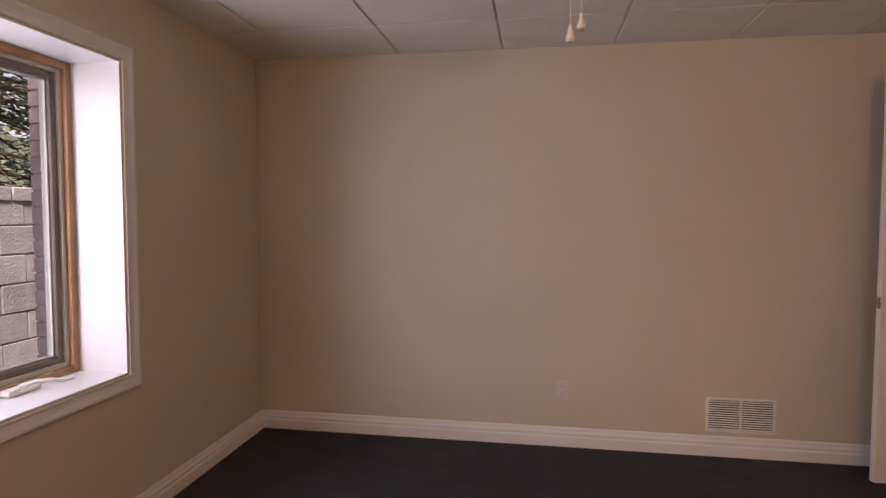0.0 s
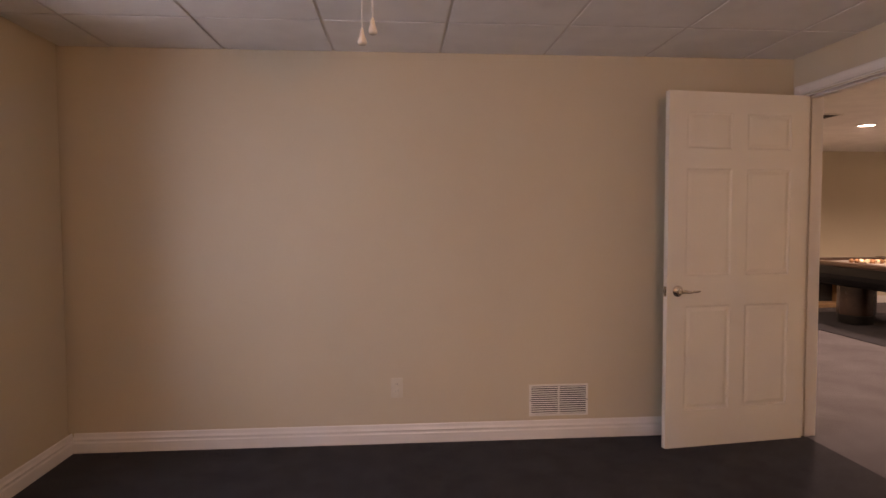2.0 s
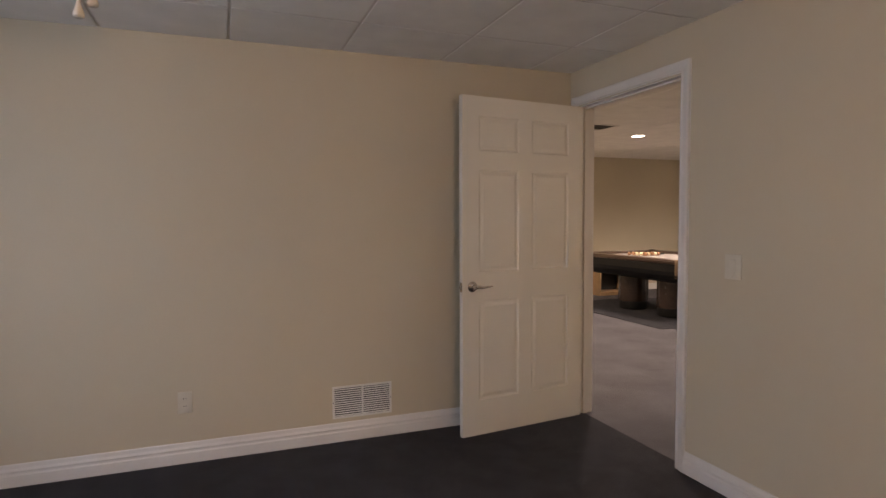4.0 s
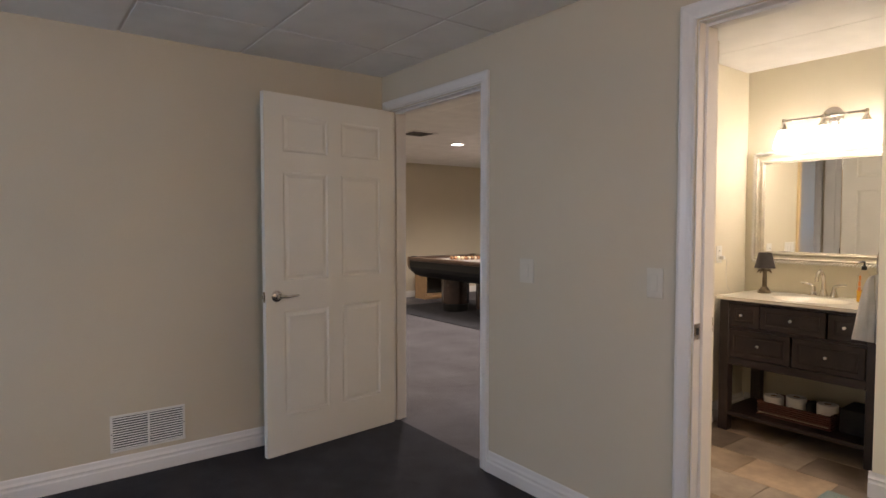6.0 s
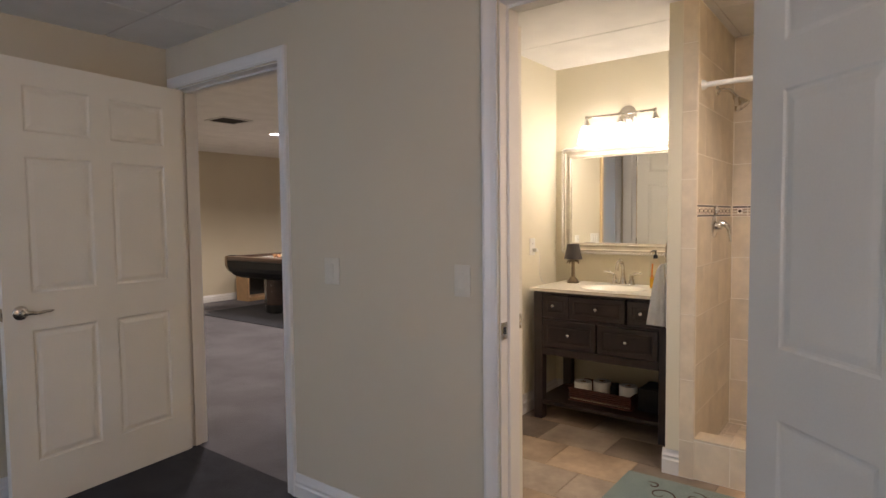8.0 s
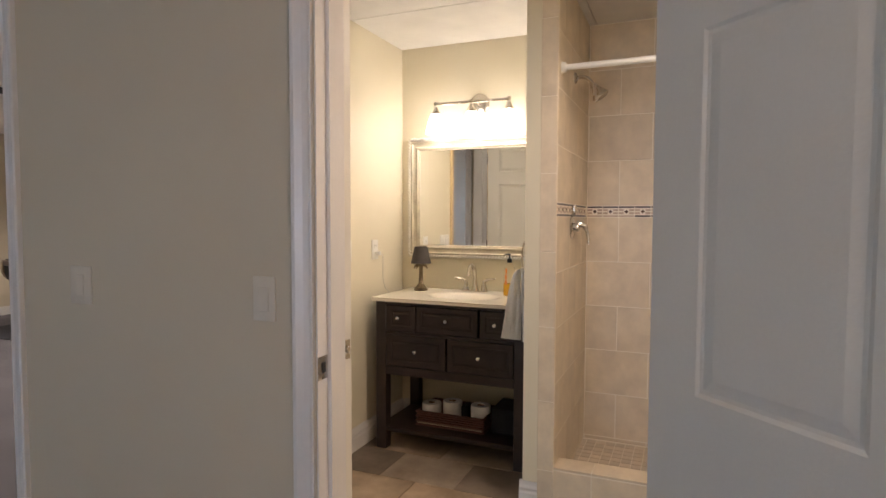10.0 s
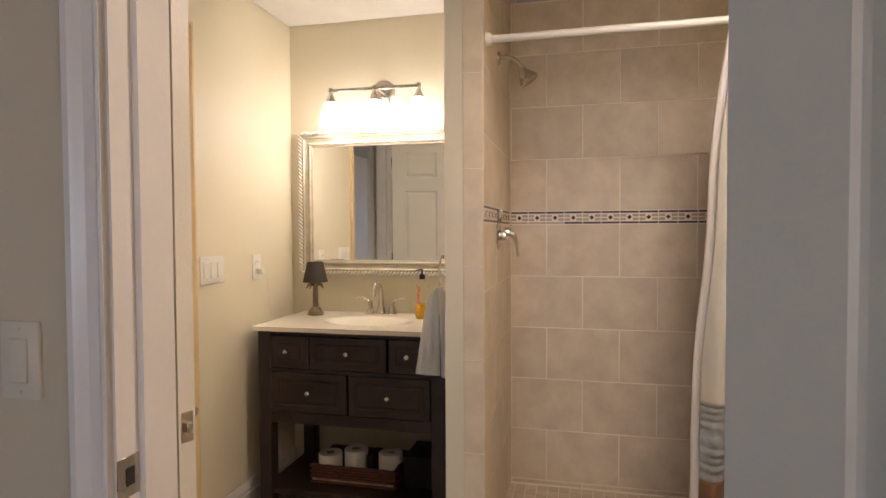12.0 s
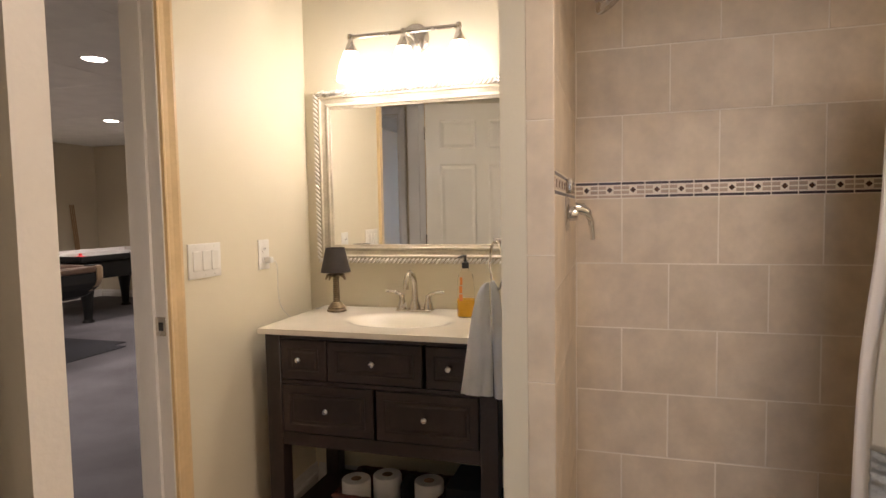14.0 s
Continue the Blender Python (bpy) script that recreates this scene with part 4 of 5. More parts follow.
T("nozzle", [(0.006, 0, 0.236), (-0.012, 0.008, 0.238), (-0.028, 0.022, 0.234)], [0.006, 0.005, 0.0035], BLACK_PLASTIC, so, 10)

# ---- under-sink basket and rolls ----
bk = thing("wicker_basket", pose(1.885, -1.815, 0.1255), "low red-brown wicker basket with a pale woven stripe", "basket")
bw, bd, bh = 0.200, 0.125, 0.078
bm = bmesh.new()
for r in range(7):
    z = 0.006 + r * 0.0125
    if r in (1,):
        continue
    pts = []
    n = 120
    for k in range(n):
        a = 2 * math.pi * k / n
        c, s = math.cos(a), math.sin(a)
        f = 1 / max(abs(c), abs(s)) * 0.5 + 0.5
        w = 0.003 * math.sin(k * math.pi / 2 * 1.0 + r * math.pi)
        pts.append((min(max(c * f * bd * 1.2, -bd), bd) * (1 + w / bd), min(max(s * f * bw * 1.2, -bw), bw) * (1 + w / bw), z))
    tube(bm, pts, 0.0068, 6, closed=True)
part("weave", bm, WICKER, bk, smooth=True)
bm = bmesh.new()
for k in range(30):
    y = -bw + 0.01 + k * (2 * bw - 0.02) / 29
    for x in (-bd - 0.004, bd + 0.004):
        m = Matrix.Translation((x, y, 0.0185)) @ Euler((radians(30), 0, 0)).to_matrix().to_4x4() @ Matrix.Diagonal((0.005, 0.007, 0.005, 1))
        bmesh.ops.create_icosphere(bm, subdivisions=1, radius=1, matrix=m)
part("stripe", bm, WICKER_PALE, bk, "pale woven stripe", kind="stuff", smooth=True)
B("basket_floor", (-bd, bd, -bw, bw, 0.0, 0.010), WICKER, bk)
B("basket_wall", [(-bd + 0.001, -bd + 0.005, -bw, bw, 0.01, 0.084), (bd - 0.005, bd - 0.001, -bw, bw, 0.01, 0.084), (-bd + 0.005, bd - 0.005, -bw, -bw + 0.004, 0.01, 0.084), (-bd + 0.005, bd - 0.005, bw - 0.004, bw, 0.01, 0.084)], WICKER, bk)
for x, y, z in ((1.840, -1.672, 0.141), (1.880, -1.787, 0.153), (1.870, -1.962, 0.153)):
    tp = thing("toilet_roll", pose(x, y, z), "white toilet paper roll standing in the wicker basket", "toilet roll", "toilet rolls in the basket")
    L("paper", [(0.021, 0), (0.054, 0), (0.056, 0.004), (0.056, 0.096), (0.054, 0.100), (0.021, 0.100), (0.021, 0)], PAPER, tp, n=36, cap=False)
    L("core", [(0.0195, 0.001), (0.0208, 0.001), (0.0208, 0.099), (0.0195, 0.099), (0.0195, 0.001)], CARD, tp, n=24, cap=False)
B("tissue_box", (1.80, 1.95, -1.85, -1.62, 0.136, 0.1400), BLACK_CLOTH, bevel=0.006).name = "folded_cloth"
tagged(bpy.data.objects["folded_cloth"], "folded black cloth in the wicker basket", "cloth")
b2 = B("black_pouch", (1.835, 1.93, -1.893, -1.853, 0.136, 0.245), BLACK_CLOTH, bevel=0.012, seg=3)
tagged(b2, "black fabric pouch between the toilet rolls", "pouch")
b3 = B("dark_box", (1.80, 2.02, -2.20, -2.045, 0.1255, 0.265), BLACK_CLOTH, bevel=0.01, seg=2)
tagged(b3, "dark storage box on the vanity shelf", "storage box")

# ---- bath wall plates ----
rocker_plate("light_switch", pose(1.462, BATH_N, 1.125, 0, 0, 0), 3, "cream three-rocker switch plate on the bathroom wall", "switch")
so2 = rocker_plate("wall_socket", pose(1.805, BATH_N, 1.120, 0, 0, 0), 1, "white socket outlet with a lamp plug in it", "outlet")
rocker_plate("wall_socket", pose(BATH_E, -1.875, 0.36, 0, 0, -90), 1, "white socket outlet under the vanity", "outlet", w0=0.045, h=0.09)
pl = thing("lamp_plug", pose(1.808, BATH_N - 0.009, 1.098), "white plug and thin white lamp cord", "plug")
B("plug_body", (-0.012, 0.012, -0.030, 0.0, -0.012, 0.012), PLASTIC, pl, 0.004, seg=2)
cord = []
for k in range(16):
    f = k / 15
    cord.append((0.02 + 0.09 * f + 0.012 * math.sin(f * 7), -0.030 + 0.018 * math.sin(f * 3.1), -0.005 - 0.235 * f + 0.02 * math.sin(f * 6)))
T("cord", [(0, -0.028, -0.004)] + cord, 0.0016, PLASTIC, pl, 6)

# ---- towel and ring ----
tr = thing("towel_ring", pose(1.52, PART_N, 1.185), "brushed nickel towel ring on the partition wall", "towel ring")
L("rosette", [(0, 0), (0.024, 0), (0.024, 0.006), (0.014, 0.012), (0.009, 0.020), (0.009, 0.062), (0, 0.066)], NICKEL, tr, (0, 0, 0), 20, "y")
ringpts = []
for k in range(36):
    a = 2 * math.pi * k / 36
    ringpts.append((0.072 * math.sin(a) * 0.86, 0.056 + 0.072 * math.sin(a) * 0.45, -0.072 + 0.072 * math.cos(a)))
T("ring", ringpts, 0.0042, NICKEL, tr, 8, closed=True)


def towel(name, m, w0, w1, height, thick, seed, label):
    ob = thing(name, m, label, "towel")
    bm = bmesh.new()
    rows, n = 30, 40
    rings = []
    rnd = random.Random(seed)
    ph = rnd.uniform(0, 6)
    for i in range(rows + 1):
        f = i / rows
        w = w0 + (w1 - w0) * f ** 0.55
        th = thick * (0.55 + 0.6 * f ** 0.6)
        z = -height * f
        ring = []
        for k in range(n):
            a = 2 * math.pi * k / n
            c, s = math.cos(a), math.sin(a)
            u = math.copysign(abs(c) ** 0.75, c) * w / 2
            v = math.copysign(abs(s) ** 0.75, s) * th / 2 * (1 + 0.30 * math.sin(u * 95 / (0.5 + f) + ph) + 0.12 * math.sin(u * 210 + 2 * ph))
            if 0.80 < f < 0.87:
                v *= 0.90
                u *= 0.985
            ring.append(bm.verts.new((v, w / 2 - 0.008 * f + u + 0.002 * math.sin(f * 5 + ph), z + 0.012 * math.sin(u * 22 + ph) * f)))
        rings.append(ring)
    for a, b in zip(rings, rings[1:]):
        for k in range(n):
            bm.faces.new((a[k], a[(k + 1) % n], b[(k + 1) % n], b[k]))
    bm.faces.new(rings[0])
    bm.faces.new(rings[-1])
    part("cloth", bm, TOWEL, ob, smooth=True)
    return ob


tw = towel("hand_towel", pose(1.500, -2.284, 1.062), 0.010, 0.100, 0.345, 0.050, 3, "pale blue-grey cotton hand towel folded over the towel ring")
bm = bmesh.new()
rings = []
for i in range(25):
    f = i / 24
    w, ring = 0.010 + 0.044 * f ** 0.5, []
    for k in range(24):
        a = 2 * math.pi * k / 24
        ring.append(bm.verts.new((0.012 + (0.020 + 0.004 * math.sin(3 * a)) * math.cos(a), -0.001 - 0.008 * f - w / 2 + w / 2 * math.sin(a), 0.004 - 0.352 * f)))
    rings.append(ring)
for a, b in zip(rings, rings[1:]):
    for k in range(24):
        bm.faces.new((a[k], a[(k + 1) % 24], b[(k + 1) % 24], b[k]))
bm.faces.new(rings[0])
bm.faces.new(rings[-1])
part("back_fold", bm, TOWEL, tw, smooth=True)

B("trim_partition_end", (PART_X - 0.0125, PART_X, PART_N - 0.0665, PART_N, 0.129, BATH_C), BATH_PAINT, kind="structure")

# ---- shower ----
SH_S = -3.86
B("shower_backing_north", (PART_X + 0.008, BATH_E, PART_S - 0.0068, PART_S + 0.0095, 0.0, BATH_C), GROUT, kind="structure")
back = B("shower_backing_east", (TILE_E + 0.0012, BATH_E, SH_S - 0.007, PART_S - 0.0068, 0.0, BATH_C), GROUT, kind="structure")
B("shower_backing_south", (PART_X + 0.008, BATH_E, SH_S - 0.038, SH_S - 0.007, 0.0, BATH_C), GROUT, kind="structure")
trimwall = B("shower_edge_backing", (PART_X - 0.0118, PART_X - 0.0005, PART_S - 0.0065, PART_N - 0.067, 0.0, BATH_C), GROUT, kind="structure")
pan = B("shower_floor", (PART_X + 0.10, TILE_E + 0.006, SH_S - 0.008, PART_S, -0.004, 0.055), GROUT, kind="structure")
curb = B("shower_curb", (PART_X - 0.0038, PART_X + 0.1172, SH_S - 0.03, PART_S - 0.0075, 0.0, 0.2062), GROUT, kind="structure")

rod = thing("curtain_rod", pose(1.383, 0, 1.965), "white shower curtain rod with end flanges", "curtain rod")
T("tube", [(0, PART_S - 0.012, 0), (0, SH_S + 0.002, 0)], 0.0135, PLASTIC, rod, 18)
L("flange", [(0, 0), (0.026, 0), (0.022, -0.016), (0.0145, -0.022), (0, -0.022)], PLASTIC, rod, (0, PART_S - 0.0085, 0), 20, "y")

sh = thing("wall_shower", pose(1.69, PART_S - 0.0085, 1.988), "brushed nickel shower head on a bent arm", "shower head")
L("flange", [(0, 0), (0.028, 0), (0.024, -0.008), (0.012, -0.014), (0, -0.014)], NICKEL, sh, (0, 0, 0), 24, "y")
T("arm", [(0, -0.008, 0), (0, -0.035, 0.003), (0, -0.060, -0.005), (0, -0.078, -0.022), (0, -0.088, -0.038)], 0.0095, NICKEL, sh, 14)
hd = L("head", [(0, 0.004), (0.013, 0.004), (0.016, -0.012), (0.018, -0.022), (0.034, -0.050), (0.041, -0.062), (0.041, -0.070), (0.036, -0.073), (0, -0.071)], NICKEL, sh, n=28)
hd.matrix_basis = pose(0, -0.088, -0.040, -33, 0, 0)
va = thing("shower_valve", pose(1.665, PART_S - 0.0085, 1.262), "chrome shower valve with a curved lever handle", "shower valve")
L("escutcheon", [(0, 0), (0.056, 0), (0.056, -0.003), (0.046, -0.009), (0.028, -0.012), (0, -0.012)], CHROME, va, (0, 0, 0), 36, "y")
L("hub", [(0, -0.012), (0.024, -0.012), (0.022, -0.030), (0.018, -0.037), (0, -0.038)], CHROME, va, (0, 0, 0), 24, "y")
T("handle", [(0, -0.028, 0.016), (0.002, -0.046, 0.016), (0.005, -0.064, 0.002), (0.007, -0.074, -0.024), (0.008, -0.078, -0.058), (0.008, -0.080, -0.082)], [0.020, 0.018, 0.014, 0.009, 0.007, 0.0065], CHROME, va, 12)

B("trim_box", (-0.014, 0.014, -0.020, 0.0, 0.062, 0.108), NICKEL, va, 0.004, seg=2)

# ---- shower curtain ----
cu = thing("shower_curtain", pose(0, 0, 0), "ivory satin shower curtain with grey ruched bands, drawn aside", "shower curtain")


def curtain_x(y, z):
    f = (1.93 - z) / 1.9
    return 1.362 - 0.035 * max(0, f) + (0.027 + 0.010 * f) * math.sin((y - 0.15 * f * (y + 3.85)) * 46) + 0.008 * math.sin(y * 17 + 1.2)


def curtain_y0(z):
    return -3.305 + 0.105 * min(1, max(0, (1.93 - z) / 1.35)) ** 0.8 + 0.004 * math.sin(z * 9)


def cloth(name, z0, z1, material, label="", nz=24, ruche=0.0, ofs=0.0, y_end=-3.84, ny=150, dx=0.0):
    bm = bmesh.new()
    g = []
    for i in range(nz + 1):
        z = z0 + (z1 - z0) * i / nz
        row = []
        ya = curtain_y0(z) + ofs
        for j in range(ny + 1):
            y = ya + (y_end - ya) * j / ny
            x = curtain_x(y, z) + dx
            if ruche:
                x += ruche * (0.5 + 0.5 * math.sin(y * 21 + z * 37)) * math.sin(z * 230 + 0.9 * math.sin(y * 13) + 0.5 * math.sin(y * 47 + z * 30)) + ruche * 0.7 * math.sin(z * 141 + 1.1 * math.sin(y * 17 + 2) + y * 9)
            row.append(bm.verts.new((x, y, z)))
        g.append(row)
    for i in range(nz):
        for j in range(ny):
            bm.faces.new((g[i][j], g[i + 1][j], g[i + 1][j + 1], g[i][j + 1]))
    ob = part(name, bm, material, cu, label, smooth=True)
    s = ob.modifiers.new("thickness", "SOLIDIFY")
    s.thickness = 0.002
    return ob


cloth("top_band", 1.795, 1.935, CURTAIN_BAND, "grey ruched satin top band", 20, 0.0022)
cloth("cloth", 0.710, 1.795, CURTAIN, "ivory satin cloth", 60)
cloth("lower_band", 0.470, 0.710, CURTAIN_BAND, "grey ruched satin band", 60, 0.0030)
cloth("strip", 0.405, 0.470, CURTAIN_TRIM, "brown satin strip", 6)
cloth("hem_cloth", 0.06, 0.405, CURTAIN, "ivory satin hem", 14)
cloth("liner", 0.03, 1.93, LINER, "white plastic liner", 40, 0, 0.018, -3.84, 90, 0.030)
for k in range(11):
    y = -3.315 - k * 0.050
    rp = [(curtain_x(y, 1.95) * 0 + 1.383 + 0.024 * math.sin(a), y, 1.965 - 0.012 + 0.030 * math.cos(a)) for a in [2 * math.pi * q / 18 for q in range(18)]]
    T("hook_ring", rp, 0.0022, NICKEL, cu, 6, closed=True)
rnd = random.Random(5)
for k in range(20):
    y, z = -3.34 - (k % 5) * 0.105 + rnd.uniform(-0.02, 0.02), 0.80 + (k // 5) * 0.27 + (k % 2) * 0.13
    if z > 1.82:
        continue
    fl = thing("flower", pose(curtain_x(y, z) - 0.004, y, z, 0, -90, 0), "", "")
    fl.parent = cu
    for q in range(5):
        a = 2 * math.pi * q / 5 + k
        bm = bmesh.new()
        bmesh.ops.create_icosphere(bm, subdivisions=1, radius=1, matrix=Matrix.Translation((0.009 * math.cos(a), 0.009 * math.sin(a), 0.002)) @ Matrix.Rotation(a, 4, "Z") @ Matrix.Diagonal((0.009, 0.005, 0.002, 1)))
        part("petal", bm, CURTAIN if k % 3 else WICKER_PALE, fl, smooth=True)
    L("bead", [(0, 0.0), (0.004, 0.001), (0.003, 0.006), (0, 0.007)], BRASS, fl, n=8)

# ---- bath mat ----
rug = thing("bath_mat", pose(0, 0, 0), "teal bath mat with a brown scroll pattern on the tiled floor", "bath mat")
bm = bmesh.new()
box(bm, 0.62, 1.205, -3.05, -2.205, 0.0, 0.012, bevel=0.006, seg=2)
part("mat_body", bm, RUG, rug, smooth=True)


def scroll(cx, cy, r, turns, start, sign, width=0.010):
    pts, rad = [], []
    n = 40
    for k in range(n):
        f = k / (n - 1)
        a = start + sign * f * turns * 2 * math.pi
        q = r * (1 - f * 0.88)
        pts.append((cx + q * math.cos(a), cy + q * math.sin(a), 0.0125))
        rad.append(width * (0.35 + 0.65 * math.sin(math.pi * min(1, f * 1.1 + 0.05))) * 0.5)
    return pts, rad


bm = bmesh.new()
for cx, cy, r, tn, st, sg in ((1.02, -2.42, 0.085, 1.3, 2.6, 1), (1.08, -2.56, 0.06, 1.2, 0.4, -1), (0.90, -2.50, 0.075, 1.25, 1.2, -1), (0.98, -2.66, 0.09, 1.3, 4.4, 1), (0.80, -2.64, 0.07, 1.2, 3.2, 1), (1.06, -2.82, 0.07, 1.3, 2.0, -1), (0.86, -2.84, 0.09, 1.2, 5.4, 1), (1.10, -2.36, 0.035, 1.0, 1.0, -1)):
    p, rr = scroll(cx, cy, r, tn, st, sg)
    tube(bm, p, rr, 6)
for v in bm.verts:
    v.co.z = 0.0125 + (v.co.z - 0.0125) * 0.5
part("scroll", bm, RUG_BROWN, rug, "brown scroll pattern", smooth=True)

# ---- games room ----


def pool_table(name, x0, x1, y0, y1, h, label, rail, apron, bed, legs):
    ob = thing(name, pose(0, 0, CARPET_Z), label, "pool table")
    rw_ = 0.14
    B("bed", (x0 + rw_, x1 - rw_, y0 + rw_, y1 - rw_, h - 0.08, h - 0.035), bed, ob, label="pale playing surface")
    B("rail", (x0 + rw_, x1 - rw_, y0, y0 + rw_, h - 0.055, h), rail, ob, 0.012, seg=3)
    B("rail", (x0 + rw_, x1 - rw_, y1 - rw_, y1, h - 0.055, h), rail, ob, 0.012, seg=3)
    B("rail", (x0, x0 + rw_, y0 + rw_, y1 - rw_, h - 0.055, h), rail, ob, 0.012, seg=3)
    B("rail", (x1 - rw_, x1, y0 + rw_, y1 - rw_, h - 0.055, h), rail, ob, 0.012, seg=3)
    for cx, sx in ((x0, 1), (x1, -1)):
        for cy, sy in ((y0, 1), (y1, -1)):
            bm = bmesh.new()
            pts = [(cx + sx * rw_, cy + sy * rw_)]
            for k in range(9):
                a = math.pi / 2 * k / 8
                pts.append((cx + sx * (rw_ - rw_ * math.cos(a)) , cy + sy * (rw_ - rw_ * math.sin(a))))
            rings = []
            for z, grow in ((h - 0.232, -0.055), (h - 0.175, -0.012), (h - 0.12, 0.002), (h - 0.02, 0.002), (h + 0.004, -0.008)):
                rings.append([bm.verts.new((p[0] - sx * grow, p[1] - sy * grow, z)) for p in pts])
            for lo, hi in zip(rings, rings[1:]):
                for k in range(len(pts)):
                    bm.faces.new((lo[k], lo[(k + 1) % len(pts)], hi[(k + 1) % len(pts)], hi[k]))
            bm.faces.new(rings[0])
            bm.faces.new(rings[-1])
            part("corner_cap", bm, CAP_WOOD, ob, "pale wooden corner cap", smooth=True)
            L("pocket", [(0.0, 0), (0.052, 0), (0.058, 0.006), (0.0, 0.0061)], HOLE_SHADE, ob, (cx + sx * 0.11, cy + sy * 0.11, h + 0.0045), 20, label="black pocket")
    bm = bmesh.new()
    rows = []
    for inset, z in ((0.012, h - 0.056), (0.012, h - 0.15), (0.030, h - 0.20), (0.090, h - 0.27), (0.150, h - 0.30)):
        row, r = [], 0.13
        for cx, cy, a0 in ((x1 - r - inset, y1 - r - inset, 0), (x0 + r + inset, y1 - r - inset, 90), (x0 + r + inset, y0 + r + inset, 180), (x1 - r - inset, y0 + r + inset, 270)):
            for k in range(7):
                a = radians(a0 + 15 * k)
                row.append(bm.verts.new((cx + r * math.cos(a), cy + r * math.sin(a), z)))
        rows.append(row)
    for a, b in zip(rows, rows[1:]):
        for k in range(len(a)):
            bm.faces.new((a[k], a[(k + 1) % len(a)], b[(k + 1) % len(a)], b[k]))
    bm.faces.new(rows[0])
    bm.faces.new(rows[-1])
    part("apron", bm, apron, ob)
    for lx, ly, kind in legs:
        lg = thing("leg", pose(lx, ly, 0), "", "")
        lg.parent = ob
        if kind == "pedestal":
            L("post", [(0, 0.022), (0.198, 0.022), (0.200, 0.120), (0.205, 0.124), (0.205, h - 0.299), (0, h - 0.299)], apron, lg, n=36)
            L("cladding", [(0.2052, 0.130), (0.2085, 0.130), (0.2085, h - 0.305), (0.2052, h - 0.305)], RAIL_DARK, lg, n=36, label="dark wooden drum")
            L("foot", [(0, 0), (0.17, 0), (0.17, 0.012), (0.15, 0.022), (0, 0.022)], CHROME, lg, n=30)
        else:
            L("post", [(0, 0.03), (0.045, 0.03), (0.060, 0.12), (0.095, 0.30), (0.12, h - 0.29), (0, h - 0.29)], apron, lg, n=16)
            L("foot", [(0, 0), (0.07, 0), (0.065, 0.014), (0.03, 0.03), (0, 0.031)], CHROME, lg, n=20)
    return ob


pool_table("pool_table", 2.88, 4.28, 2.05, 4.21, 0.80, "black pool table with dark wooden rails and pale cloth", RAIL_WOOD, TABLE_BLACK, CLOTH_GREY, [(3.35, 3.52, "pedestal"), (3.37, 2.74, "pedestal")])
for k, (dx, dy) in enumerate([(i * 0.058 - j * 0.029, j * 0.052) for j in range(5) for i in range(5 - j) if not (i == 0 and j == 0) or True][:15]):
    b = L("billiard_ball", [(0.0285 * math.sin(a), 0.0285 - 0.0285 * math.cos(a)) for a in [math.pi * q / 10 for q in range(11)]], IVORY_BALL if k % 2 else RED_BALL, None, (3.50 + dx, 3.45 + dy, 0.778), 16, cap=False)
    tagged(b, "glossy billiard ball racked on the pale cloth", "billiard ball", "racked balls")
rk = thing("ball_rack", pose(3.66, 3.55, 0.778), "black triangular ball rack on the pool table", "ball rack")
T("triangle", [(-0.15, -0.11, 0.03), (0.15, -0.11, 0.03), (0.0, 0.15, 0.03)], 0.012, BLACK_PLASTIC, rk, 8, closed=True)

ah = thing("air_hockey_table", pose(0, 0, CARPET_Z), "black air hockey table with a glossy white playfield", "games table")
hx0, hx1, hy0, hy1, hh = 5.05, 6.75, 3.25, 4.35, 0.80
B("body", (hx0 + 0.06, hx1 - 0.06, hy0 + 0.06, hy1 - 0.06, hh - 0.28, hh - 0.05), TABLE_BLACK, ah, 0.02, seg=2)
B("playfield", (hx0 + 0.04, hx1 - 0.04, hy0 + 0.04, hy1 - 0.04, hh - 0.049, hh - 0.02), ARENA_WHITE, ah)
for d in ((hx0, hx1, hy0, hy0 + 0.04, hh - 0.06, hh + 0.01), (hx0, hx1, hy1 - 0.04, hy1, hh - 0.06, hh + 0.03), (hx0, hx0 + 0.04, hy0 + 0.04, hy1 - 0.04, hh - 0.06, hh + 0.01), (hx1 - 0.04, hx1, hy0 + 0.04, hy1 - 0.04, hh - 0.06, hh + 0.03)):
    B("rail", d, ARENA_WHITE if d[5] > hh + 0.02 else TABLE_BLACK, ah, 0.008, seg=2)
for x in (hx0 + 0.22, hx1 - 0.22):
    for y in (hy0 + 0.2, hy1 - 0.2):
        L("leg", [(0, 0.0), (0.07, 0.0), (0.065, 0.02), (0.045, 0.04), (0.06, 0.25), (0.10, hh - 0.28), (0, hh - 0.28)], TABLE_BLACK, ah, (x, y, 0), 16)
ml = thing("striker", pose(5.30, 3.55, hh - 0.0195 + CARPET_Z), "red plastic striker on the white playfield", "striker")
L("disc", [(0, 0), (0.05, 0), (0.05, 0.015), (0.03, 0.022), (0.018, 0.03), (0.018, 0.05), (0, 0.055)], RED, ml)

for x, y in POTS:
    pt = thing("ceiling_spotlight", pose(x, y, POOL_C), "round recessed ceiling light, switched on", "ceiling light", "recessed ceiling lights")
    L("trim_ring", [(0.078, 0.0), (0.100, -0.001), (0.098, -0.006), (0.078, -0.004), (0.078, 0.0)], TRIM, pt, n=32, cap=False)
    L("lens", [(0, -0.002), (0.0775, -0.002), (0.0775, -0.0032), (0, -0.0034)], POT_GLOW, pt, n=32).visible_shadow = False
